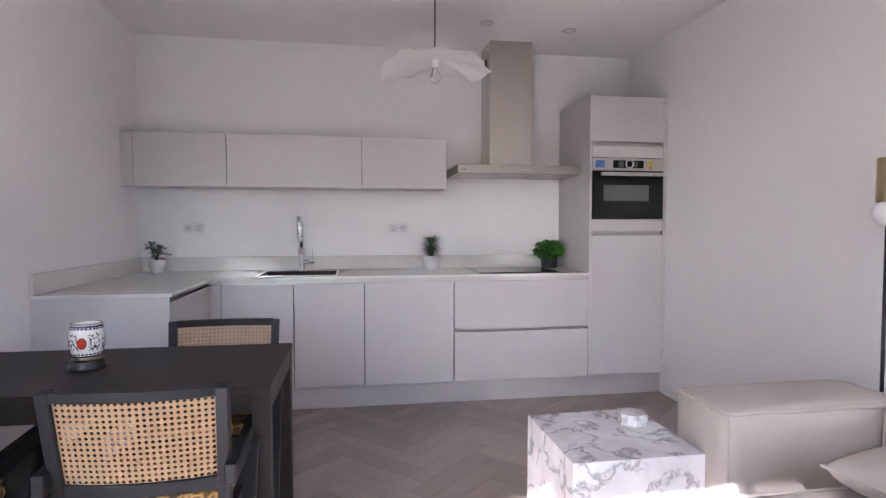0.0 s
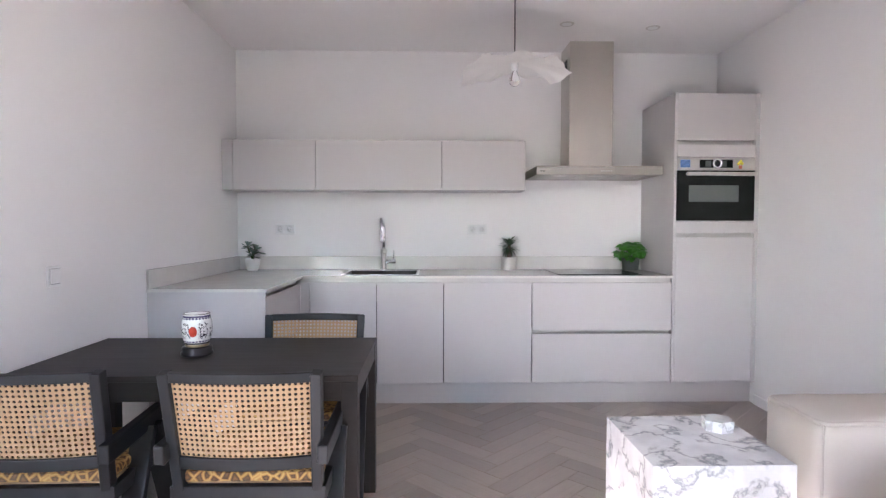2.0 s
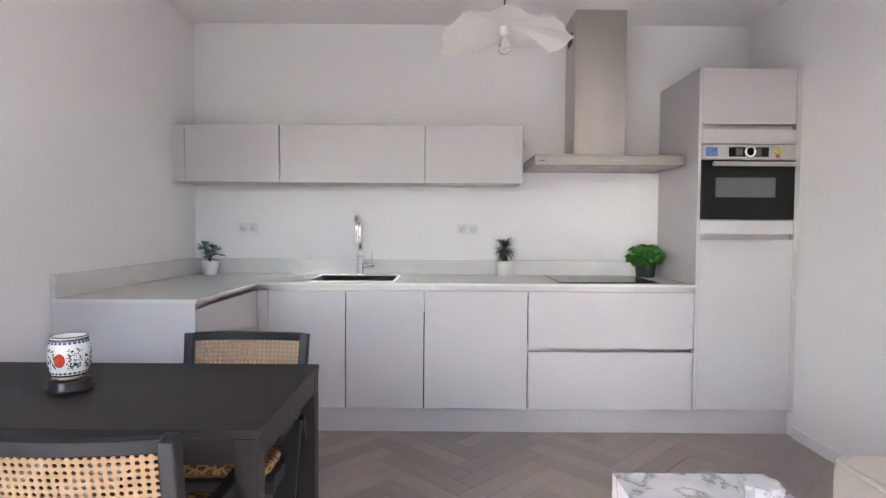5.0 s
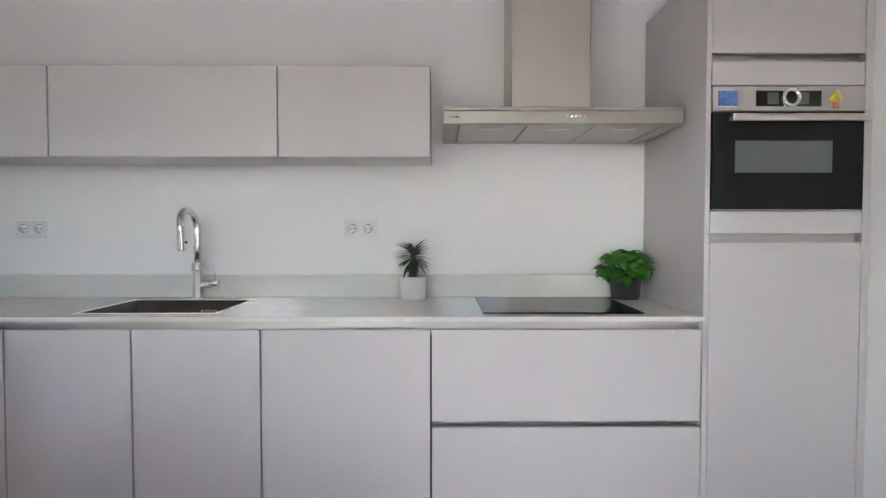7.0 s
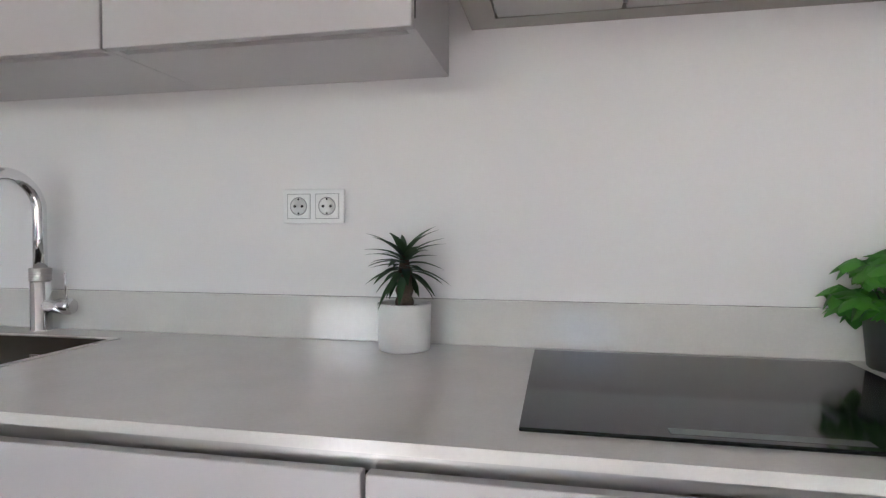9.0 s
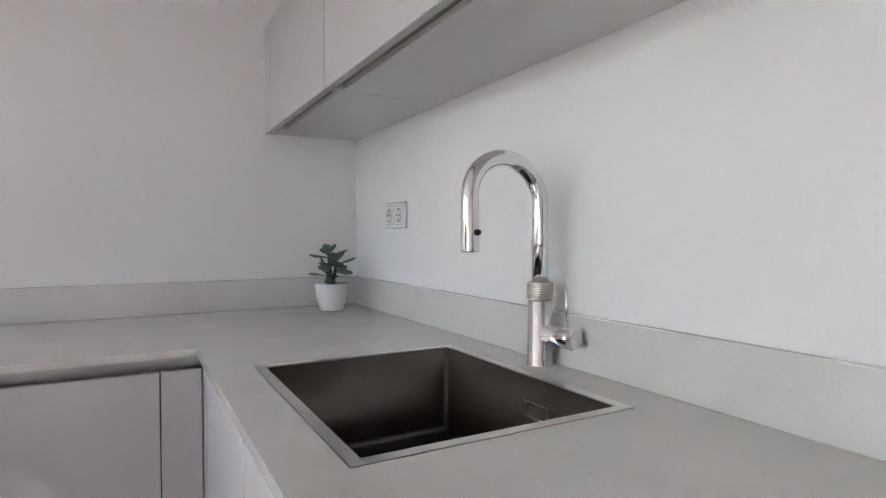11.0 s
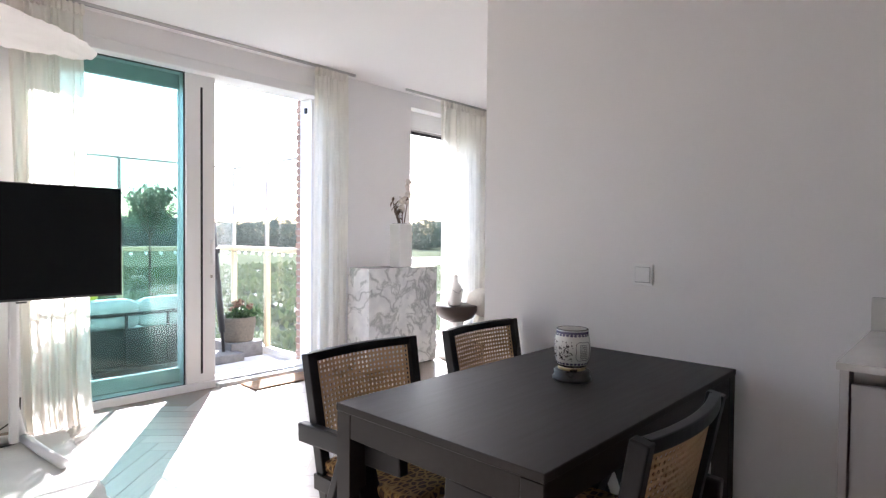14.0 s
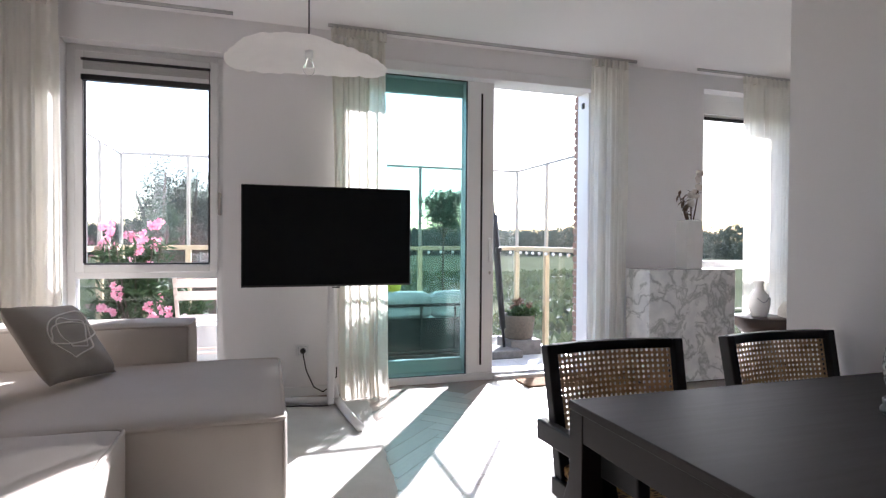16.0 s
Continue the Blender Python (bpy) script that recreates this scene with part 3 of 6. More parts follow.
part("window_sill", B((W3[0] + 0.002, -5.54, 0.02), (W3[1] - 0.002, SOUTH + 0.02, 0.058), 0.005, 1), FRAMEW, win3)

# sliding balcony door, the leaf pushed open behind the fixed glass
door = setting("door_1", ring(bmesh.new(), DOOR[0], DOOR[1], -0.02, DOOR[3], 0.07, -5.68, -5.50), FRAMEW, "white sliding balcony door standing open")
part("post", B((0.33, -5.62, 0.05), (0.56, -5.505, DOOR[3] - 0.07), 0.006, 1), FRAMEW, door)
part("slit", B((0.432, -5.507, 0.12), (0.448, -5.500, 2.33)), RUBBER, door, "narrow black joint in the post")
glazed("fixed_pane", pane(bmesh.new(), 0.55, DOOR[1] - 0.07, 0.05, DOOR[3] - 0.07, -5.54, 0.02), TEAL, door)
part("gasket", ring(bmesh.new(), 0.556, DOOR[1] - 0.069, 0.042, DOOR[3] - 0.069, 0.012, -5.532, -5.518, 0), RUBBER, door)
leaf_frame = ring(bmesh.new(), 0.45, DOOR[1] - 0.075, 0.055, DOOR[3] - 0.075, 0.11, -5.672, -5.625, 0.006)
leaf = part("sliding_leaf", leaf_frame, FRAMEW, door)
glazed("leaf_pane", pane(bmesh.new(), 0.55, DOOR[1] - 0.18, 0.16, DOOR[3] - 0.18, -5.648, 0.02), CLEAR, leaf)
part("handle", B((0.352, -5.505, 0.96), (0.378, -5.462, 1.16), 0.008), FRAMEW, door, "white pull handle")
part("lock", B((0.357, -5.505, 0.86), (0.373, -5.492, 0.885), 0.004), STEEL, door)
part("threshold", B((DOOR[0] + 0.07, -5.70, -0.02), (0.33, -5.44, 0.03), 0.006, 1), FRAMEW, door)
part("jamb_catch", B((DOOR[0] + 0.07, -5.60, 2.30), (DOOR[0] + 0.085, -5.57, 2.35), 0.003), BLACK, door)
part("head_trim", B((DOOR[0] + 0.01, -5.50, 2.42), (DOOR[1] - 0.01, SOUTH + 0.012, 2.498), 0.004, 1), FRAMEW, door)

# ---- kitchen ----
SIDE[0] = KITCHEN
WT, WTU, FY = 0.92, 0.903, -0.612
worktop = thing("worktop", (1.6, -0.3, WTU), "pale grey polished quartz worktop on the grey base cabinets", "worktop")
SX0, SX1, SY0, SY1 = 0.905, 1.458, -0.548, -0.105
bm = bmesh.new()
for lo, hi in (((0, -0.627), (SX0, 0)), ((SX1, -0.627), (3.252, 0)), ((SX0, -0.627), (SX1, SY0)), ((SX0, SY1), (SX1, 0)), ((0, -1.468), (0.652, -0.627))):
    box(bm, (*lo, WTU), (*hi, WT))
bmesh.ops.remove_doubles(bm, verts=bm.verts[:], dist=0.0004)
part("slab", bm, QUARTZ, worktop)
part("upstand", B((0.018, -0.018, WT), (3.252, -0.001, 1.025), 0.002, 1), QUARTZ, worktop)
part("upstand", B((0.001, -1.468, WT), (0.018, -0.001, 1.025), 0.002, 1), QUARTZ, worktop)


def base_unit(x0, x1, split=False):
    label = "matt grey base cabinet with two wide drawers" if split else "matt grey handleless base cabinet with one door"
    u = thing("drawer_cabinet" if split else "base_cabinet", ((x0 + x1) / 2, -0.3, 0), label, "cabinet", "base cabinets under the worktop")
    part("body", B((x0 + 0.001, FY + (0.05 if split else 0.022), 0.155), (x1 - 0.001, -0.02, 0.66 if x0 < 1.6 else 0.862)), GAPS, u)
    g = 0.0032
    rows = [(0.16, 0.508), (0.531, 0.870)] if split else [(0.16, 0.870)]
    for z0, z1 in rows:
        part("drawer_front" if split else "door", B((x0 + g, FY, z0), (x1 - g, FY + 0.02, z1), 0.0015, 1), FRONT, u)
    if split:
        part("grip_rail", B((x0 + g, FY + 0.034, 0.49), (x1 - g, FY + 0.049, 0.55)), GRIP, u, "recessed steel grip rail")
    part("top_rail", B((x0, FY + 0.030, 0.850), (x1, FY + 0.045, WTU - 0.0005)), GRIP, u, "recessed steel grip rail")
    return u


for x0, x1 in ((0.70, 1.164), (1.164, 1.635), (1.635, 2.258)):
    base_unit(x0, x1)
base_unit(2.258, 3.252, True)

corner = thing("corner_post", (0.66, -0.64, 0), "narrow grey filler posts in the cabinet corner", "cabinet filler")
part("post", B((0.636, FY, 0.16), (0.698, FY + 0.02, 0.870), 0.001, 1), FRONT, corner)
part("post", B((0.615, -0.70, 0.16), (0.635, FY - 0.002, 0.870), 0.001, 1), FRONT, corner)
part("top_rail", B((0.60, FY + 0.030, 0.850), (0.6995, FY + 0.045, WTU - 0.0005)), GRIP, corner)

ret = thing("drawer_cabinet", (0.3, -1.08, 0), "matt grey drawer cabinet on the short side of the worktop", "cabinet", "base cabinets under the worktop")
part("body", B((0.02, -1.443, 0.155), (0.586, -0.64, 0.862)), GAPS, ret)
for z0, z1 in ((0.16, 0.508), (0.531, 0.870)):
    part("drawer_front", B((0.615, -1.440, z0), (0.635, -0.7025, z1), 0.0015, 1), FRONT, ret)
part("grip_rail", B((0.590, -1.44, 0.50), (0.604, -0.7025, 0.54)), GRIP, ret)
part("top_rail", B((0.587, -1.44, 0.850), (0.594, -0.583, WTU - 0.0005)), GRIP, ret)
part("end_panel", B((0.0, -1.462, 0.0), (0.640, -1.444, WTU - 0.0005), 0.001, 1), FRONT, ret)

plinth = thing("plinth", (1.9, -0.58, 0), "matt grey kickboard under the cabinets", "plinth")
part("board", B((0.60, -0.556, 0), (EAST - 0.001, -0.540, 0.153), 0.001, 1), FRONT, plinth)
part("board", B((0.565, -1.443, 0), (0.582, -0.558, 0.153), 0.001, 1), FRONT, plinth)

tall = thing("tall_cabinet", (3.54, -0.3, 0), "tall matt grey oven cabinet beside the worktop", "cabinet")
part("side_panel", B((3.253, FY - 0.002, 0.155), (3.271, -0.001, 2.202), 0.001, 1), FRONT, tall)
part("side_panel", B((3.830, FY - 0.002, 0.155), (3.858, -0.001, 2.202), 0.001, 1), FRONT, tall)
part("body", B((3.272, FY + 0.050, 0.155), (3.829, -0.002, 1.29)), GAPS, tall)
part("body", B((3.272, FY + 0.050, 1.77), (3.829, -0.002, 2.20)), GAPS, tall)
for nm, z0, z1 in (("door", 0.165, 1.190), ("filler_panel", 1.222, 1.303), ("filler_panel", 1.758, 1.842), ("door", 1.873, 2.200)):
    part(nm, B((3.274, FY, z0), (3.828, FY + 0.02, z1), 0.0015, 1), FRONT, tall)
for z0, z1 in ((1.189, 1.223), (1.841, 1.874)):
    part("grip_rail", B((3.274, FY + 0.034, z0 - 0.02), (3.828, FY + 0.049, z1 + 0.02)), GRIP, tall)

oven = thing("oven", (3.55, -0.4, 1.3055), "built-in oven with a steel control strip and black glass door", "oven")
OX0, OX1 = 3.276, 3.827
part("body", B((OX0 + 0.01, FY + 0.025, 1.3095), (OX1 - 0.01, -0.06, 1.7495)), BLACK, oven)
part("control_panel", B((OX0, FY - 0.006, 1.6635), (OX1, FY + 0.02, 1.7525), 0.002, 1), STEEL_H, oven)
odoor = part("door", B((OX0, FY - 0.006, 1.3095), (OX1, FY + 0.02, 1.6605), 0.002, 1), BLACKGLASS, oven)
part("window", B((OX0 + 0.082, FY - 0.0075, 1.4415), (OX1 - 0.115, FY - 0.005, 1.5575), 0.001, 1), OVENWIN, odoor)
part("lower_trim", B((OX0, FY - 0.008, 1.306), (OX1, FY + 0.015, 1.309)), STEEL_H, oven)
bm = bmesh.new()
box(bm, (OX0 + 0.05, FY - 0.052, 1.6215), (OX1 - 0.005, FY - 0.036, 1.6475), 0.004)
box(bm, (OX0 + 0.06, FY - 0.038, 1.6275), (OX0 + 0.08, FY - 0.004, 1.6435))
box(bm, (OX1 - 0.03, FY - 0.038, 1.6275), (OX1 - 0.012, FY - 0.004, 1.6435))
part("handle", bm, STEEL_H, odoor)
part("display", B((OX0 + 0.155, FY - 0.0085, 1.6805), (OX1 - 0.16, FY - 0.005, 1.7365), 0.001, 1), BLACKGLASS, oven)
for dx in (0.195, 0.305):
    part("screen", B((OX0 + dx, FY - 0.010, 1.6875), (OX0 + dx + 0.04, FY - 0.0084, 1.7295)), OVENWIN, oven)
part("dial", lathe(bmesh.new(), [(0.024, 0), (0.034, 0), (0.034, 0.02), (0.031, 0.024), (0.024, 0.024), (0.024, 0.012), (0.0, 0.012)], (OX0 + 0.272, FY - 0.0085, 1.7085), 32, pose(0, 0, 0, 90)), CHROME, oven, "round chrome dial", True)
part("dial_face", lathe(bmesh.new(), [(0.0, 0.013), (0.0235, 0.013), (0.0235, 0.0121)], (OX0 + 0.272, FY - 0.0085, 1.7085), 24, pose(0, 0, 0, 90)), BLACKGLASS, oven)
magnet = thing("fridge_magnet", (3.33, FY - 0.008, 1.6995), "small picture magnet with a blue sky on the oven strip", "magnet")
part("picture", B((3.293, FY - 0.0115, 1.6815), (3.363, FY - 0.0065, 1.7355), 0.001, 1), BLUEPIC, magnet)
part("white_edge", B((3.291, FY - 0.0085, 1.6795), (3.365, FY - 0.0062, 1.7375)), WHITEP, magnet)
magnet2 = thing("fridge_magnet", (3.72, FY - 0.008, 1.6895), "small enamel magnet of a yellow potted plant", "magnet")
bm = bmesh.new()
for dx, dz, r in ((0, 0.03, 0.014), (-0.012, 0.022, 0.011), (0.013, 0.024, 0.011), (0.004, 0.042, 0.009)):
    lathe(bm, [(0.0, 0.006), (r * 0.7, 0.005), (r, 0.001), (r, -0.001)], (3.72 + dx, FY - 0.0075, 1.6865 + dz), 12, pose(0, 0, 0, 90))
part("leaves", bm, YELLOW, magnet2, "", True)
part("pot", B((3.708, FY - 0.0125, 1.6735), (3.732, FY - 0.0065, 1.6975), 0.002, 1), REDWH, magnet2)


GROOVE = plain("tan_grip_groove", (0.27, 0.245, 0.18), 0.6, vary=0.04, bump=0.0)


def upper_unit(x0, x1):
    u = thing("wall_cabinet", ((x0 + x1) / 2, -0.17, 1.535), "matt grey handleless wall cabinet over the worktop", "cabinet", "wall cabinets in a row")
    bm = bmesh.new()
    box(bm, (x0 + 0.001, -0.290, 1.537), (x1 - 0.001, -0.004, 1.903))
    box(bm, (x0 + 0.001, -0.312, 1.556), (x1 - 0.001, -0.2905, 1.903))
    box(bm, (x0 + 0.001, -0.312, 1.537), (x0 + 0.019, -0.2905, 1.5555))
    box(bm, (x1 - 0.019, -0.312, 1.537), (x1 - 0.001, -0.2905, 1.5555))
    part("body", bm, CARCASS, u)
    part("door", B((x0 + 0.0026, -0.336, 1.535), (x1 - 0.0026, -0.316, 1.905), 0.0015, 1), FRONT, u)
    # Added dark strip that paints the shade in the gap behind the door.
    part("door_seal", B((x0 + 0.001, -0.3156, 1.556), (x1 - 0.001, -0.3123, 1.903)), GAPS, u)
    part("grip_rail", B((x0 + 0.0195, -0.3155, 1.5490), (x1 - 0.0195, -0.291, 1.5555)), GROOVE, u, "tan recessed grip groove under the door")
    return u


for x0, x1 in ((0.08, 0.69), (0.69, 1.626), (1.626, 2.253)):
    upper_unit(x0, x1)
fil = thing("cabinet_filler", (0.04, -0.2, 1.54), "narrow grey filler strip between wall cabinet and wall", "cabinet filler")
part("base", B((0.0, -0.2995, 1.537), (0.0795, -0.004, 1.555)), CARCASS, fil)
part("strip", B((0.0, -0.336, 1.535), (0.0795, -0.300, 1.905), 0.001, 1), FRONT, fil)

hood = thing("cooker_hood", (2.76, -0.25, 1.64), "brushed steel chimney hood mounted over the hob", "cooker hood")
bm = bmesh.new()
HX0, HX1, HY = 2.305, 3.222, -0.50
box(bm, (HX0, HY, 1.690), (HX1, -0.001, 1.704), 0.002, 1)
box(bm, (HX0, HY, 1.640), (HX1, HY + 0.012, 1.689), 0.002, 1)
box(bm, (HX0, HY + 0.012, 1.640), (HX0 + 0.012, -0.001, 1.689))
box(bm, (HX1 - 0.012, HY + 0.012, 1.640), (HX1, -0.001, 1.689))
box(bm, (HX0 + 0.012, -0.06, 1.640), (HX1 - 0.012, -0.001, 1.652))
box(bm, (HX0 + 0.012, HY + 0.012, 1.640), (HX1 - 0.012, HY + 0.05, 1.652))
box(bm, (HX0 + 0.012, HY + 0.05, 1.640), (HX0 + 0.06, -0.06, 1.652))
box(bm, (HX1 - 0.06, HY + 0.05, 1.640), (HX1 - 0.012, -0.06, 1.652))
part("canopy", bm, STEEL, hood)
fw = (HX1 - HX0 - 0.12) / 3
for i in range(3):
    x = HX0 + 0.06 + i * fw
    fl = part("grease_filter", B((x + 0.004, HY + 0.05, 1.641), (x + fw - 0.004, -0.06, 1.650), 0.002, 1), FILTER, hood)
    part("latch", B((x + fw / 2 - 0.045, HY + 0.10, 1.637), (x + fw / 2 + 0.045, HY + 0.125, 1.6409), 0.001, 1), STEEL_H, fl)
chim = part("chimney", B((2.59, -0.285, 1.704), (2.922, -0.001, TOP), 0.003, 1), STEEL_V, hood)
for k in range(5):
    part("vent_slot", B((2.5885, -0.20 + k * 0.028, 2.47), (2.5902, -0.184 + k * 0.028, 2.55)), BLACK, chim)
for k in range(5):
    part("button", lathe(bmesh.new(), [(0.0, 0.004), (0.005, 0.004), (0.006, 0.0)], (2.775 + k * 0.018, HY, 1.667), 12, pose(0, 0, 0, 90)), CHROME, hood, "", True)
bm = bmesh.new()
for k, wd in enumerate((0.004, 0.006, 0.009, 0.004)):
    box(bm, (2.328 + k * 0.011, HY - 0.001, 1.661), (2.328 + k * 0.011 + wd, HY, 1.670))
part("maker_mark", bm, BLACK, hood)

hob = thing("hob", (2.78, -0.29, WT), "flat black glass induction hob set on the worktop", "hob")
part("glass_plate", B((2.452, -0.560, WT + 0.0005), (3.058, -0.060, WT + 0.006), 0.0015, 1), BLACKGLASS, hob)
part("control_strip", B((2.64, -0.545, WT + 0.006), (2.87, -0.525, WT + 0.0064)), OVENWIN, hob)

sink = thing("sink", (1.19, -0.29, 0.72), "satin steel single-bowl sink set into the worktop", "sink")
D_ = 0.19
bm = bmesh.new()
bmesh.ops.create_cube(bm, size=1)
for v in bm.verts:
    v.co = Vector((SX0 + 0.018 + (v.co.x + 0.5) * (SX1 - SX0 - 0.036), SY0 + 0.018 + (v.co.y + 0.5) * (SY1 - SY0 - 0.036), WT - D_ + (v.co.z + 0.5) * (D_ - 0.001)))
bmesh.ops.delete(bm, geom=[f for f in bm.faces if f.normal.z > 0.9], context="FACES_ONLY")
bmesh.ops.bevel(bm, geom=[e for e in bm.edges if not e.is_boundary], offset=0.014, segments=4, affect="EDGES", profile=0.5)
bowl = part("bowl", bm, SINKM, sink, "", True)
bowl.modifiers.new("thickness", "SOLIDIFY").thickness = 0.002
bm = bmesh.new()
r0, r1 = 0.001, 0.0195
box(bm, (SX0 + r0, SY0 + r0, WT - 0.004), (SX0 + r1, SY1 - r0, WT + 0.0012))
box(bm, (SX1 - r1, SY0 + r0, WT - 0.004), (SX1 - r0, SY1 - r0, WT + 0.0012))
box(bm, (SX0 + r1, SY0 + r0, WT - 0.004), (SX1 - r1, SY0 + r1, WT + 0.0012))
box(bm, (SX0 + r1, SY1 - r1, WT - 0.004), (SX1 - r1, SY1 - r0, WT + 0.0012))
part("rim", bm, STEEL_H, sink, "bright brushed rim")
ov = bmesh.new()
for a, b in (((1.215, 0.845), (1.285, 0.849)), ((1.215, 0.871), (1.285, 0.875)), ((1.215, 0.849), (1.219, 0.871)), ((1.281, 0.849), (1.285, 0.871))):
    box(ov, (a[0], SY1 - 0.0235, a[1]), (b[0], SY1 - 0.0185, b[1]))
part("overflow", ov, STEEL_H, sink)
part("drain", lathe(bmesh.new(), [(0.0, 0.003), (0.035, 0.003), (0.04, 0.0055), (0.045, 0.0025)], (1.19, -0.29, WT - D_), 24), CHROME, sink, "", True)

tap = thing("kitchen_tap", (1.170, -0.052, WT), "tall chrome swan-neck tap standing behind the sink", "tap")
TX, TY = 1.170, -0.052
part("body", lathe(bmesh.new(), [(0.0, 0), (0.027, 0), (0.027, 0.004), (0.0245, 0.007), (0.0245, 0.128), (0.022, 0.131), (0, 0.131)], (TX, TY, WT), 32), CHROME, tap, "", True)
prof = [(0.0, 0.131)]
for k in range(8):
    prof += [(0.0262, 0.132 + k * 0.0042), (0.0262, 0.1345 + k * 0.0042), (0.0245, 0.1355 + k * 0.0042)]
part("knurled_ring", lathe(bmesh.new(), prof + [(0.0, 0.166)], (TX, TY, WT), 32), STEEL_H, tap, "ribbed steel ring")
R = 0.081
pts = [(TX, TY, WT + 0.140), (TX, TY, WT + 0.25), (TX, TY, WT + 0.32)]
pts += [(TX - 0.01 * math.sin(a), TY - R + R * math.cos(a), WT + 0.322 + R * math.sin(a)) for a in [math.pi * i / 20 for i in range(21)]]
pts += [(TX, TY - 2 * R, WT + 0.30), (TX, TY - 2 * R, WT + 0.25)]
part("neck", tube(bmesh.new(), pts, 0.0165, 20), CHROME, tap, "", True)
part("spray_head", lathe(bmesh.new(), [(0.0, 0), (0.0155, 0), (0.0166, 0.001), (0.0172, 0.002), (0.0172, 0.004), (0.0172, 0.0895)], (TX, TY - 2 * R, WT + 0.226), 24), CHROME, tap, "", True)
part("spray_button", lathe(bmesh.new(), [(0.0, 0.006), (0.005, 0.006), (0.006, 0)], (TX + 0.018, TY - 2 * R + 0.004, WT + 0.262), 12, pose(0, 0, 0, 0, 90)), BLACK, tap, "", True)
lev = part("mixer_lever", lathe(bmesh.new(), [(0.0, 0), (0.0175, 0), (0.0175, 0.045), (0.021, 0.047), (0.021, 0.082), (0.019, 0.085), (0, 0.085)], (TX + 0.012, TY, WT + 0.066), 24, pose(0, 0, 0, 0, 90)), CHROME, tap, "", True)
part("pin", tube(bmesh.new(), [(TX + 0.08, TY, WT + 0.085), (TX + 0.08, TY - 0.004, WT + 0.155)], 0.0032, 8), CHROME, lev, "", True)


def socket(name, p, n, u, label, gangs=2, cat="socket"):
    """A wall socket: p its middle, n the way out of the wall, u along the wall."""
    p, n, u = Vector(p), Vector(n), Vector(u)
    s = thing(name, p, label, cat, "wall sockets")
    m = Matrix((u, n, Vector((0, 0, 1)))).transposed().to_4x4()
    m.translation = p
    w = 0.0415 * gangs - 0.003 * (gangs - 1)
    part("frame", absorb(bmesh.new(), B((-w, 0.0005, -0.042), (w, 0.010, 0.042), 0.004), m), WHITEP, s)
    for g in range(gangs):
        c = (g - (gangs - 1) / 2) * 0.0735
        part("joint", absorb(bmesh.new(), B((c - 0.0305, 0.009, -0.0305), (c + 0.0305, 0.0102, 0.0305)), m), LINE, s)
        part("insert", absorb(bmesh.new(), B((c - 0.029, 0.009, -0.029), (c + 0.029, 0.0118, 0.029), 0.0015), m), WHITEP, s)
        # Grey ring paints the shade that a deeper dish would hold.
        part("dish_edge", absorb(bmesh.new(), lathe(bmesh.new(), [(0.0, 0.0003), (0.0225, 0.0003), (0.0225, 0.0)], (0, 0, 0), 24, pose(0, 0, 0, -90)), m @ Matrix.Translation((c, 0.0118, 0))), LINE, s)
        dish = lathe(bmesh.new(), [(0.0195, 0.0002), (0.0195, 0.0008), (0.0, 0.0006)], (0, 0, 0), 24, pose(0, 0, 0, -90))
        part("dish", absorb(bmesh.new(), dish, m @ Matrix.Translation((c, 0.0120, 0))), WHITEP, s, "", True)
        holes = bmesh.new()
        for dx, dz, hr in ((-0.0095, 0, 0.0036), (0.0095, 0, 0.0036), (0, 0.017, 0.0024), (0, -0.017, 0.0024)):
            lathe(holes, [(0.0, 0.0005), (hr, 0.0005), (hr, 0.0)], (dx, 0, dz), 10, pose(0, 0, 0, -90))
        part("holes", absorb(bmesh.new(), holes, m @ Matrix.Translation((c, 0.0128, 0))), RUBBER, s)
    return s


socket("wall_socket", (0.378, 0, 1.242), (0, -1, 0), (1, 0, 0), "white double socket above the worktop")
socket("wall_socket", (1.918, 0, 1.242), (0, -1, 0), (1, 0, 0), "white double socket above the worktop")
socket("wall_socket", (0.0, -2.135, 0.315), (1, 0, 0), (0, 1, 0), "white single socket low on the wall by the table", 1)
SIDE[0] = LOUNGE
socket("wall_socket", (-0.98, SOUTH, 0.26), (0, 1, 0), (1, 0, 0), "white single socket low on the window wall", 1)
socket("wall_socket", (1.86, SOUTH, 0.33), (0, 1, 0), (1, 0, 0), "white socket behind the sofa with a black plug", 1)
SIDE[0] = KITCHEN
switch = thing("light_switch", (0, -2.219, 1.056), "white square light switch on the wall by the table", "switch")
part("frame", B((0, -2.262, 1.013), (0.008, -2.176, 1.099), 0.003), WHITEP, switch)
part("joint", B((0.0075, -2.2505, 1.0245), (0.0086, -2.1875, 1.0875)), LINE, switch)
part("rocker", B((0.008, -2.249, 1.026), (0.0125, -2.189, 1.086), 0.002), WHITEP, switch)
part("lower_gap", B((0.008, -2.249, 1.0235), (0.0095, -2.189, 1.0255)), GREYP, switch)

for x, y in ((2.48, -0.635), (3.10, -0.58)):
    sp = thing("downlight", (x, y, TOP), "small round recessed ceiling spot, switched off", "downlight", "recessed ceiling spots")
    part("ring", lathe(bmesh.new(), [(0.034, -0.003), (0.046, -0.004), (0.05, -0.001), (0.05, 0.0)], (x, y, TOP - 0.0005), 28), STEEL_H, sp, "", True)
    part("lens", lathe(bmesh.new(), [(0.0, -0.001), (0.034, -0.003)], (x, y, TOP - 0.0005), 24), WHITEP, sp, "", True)


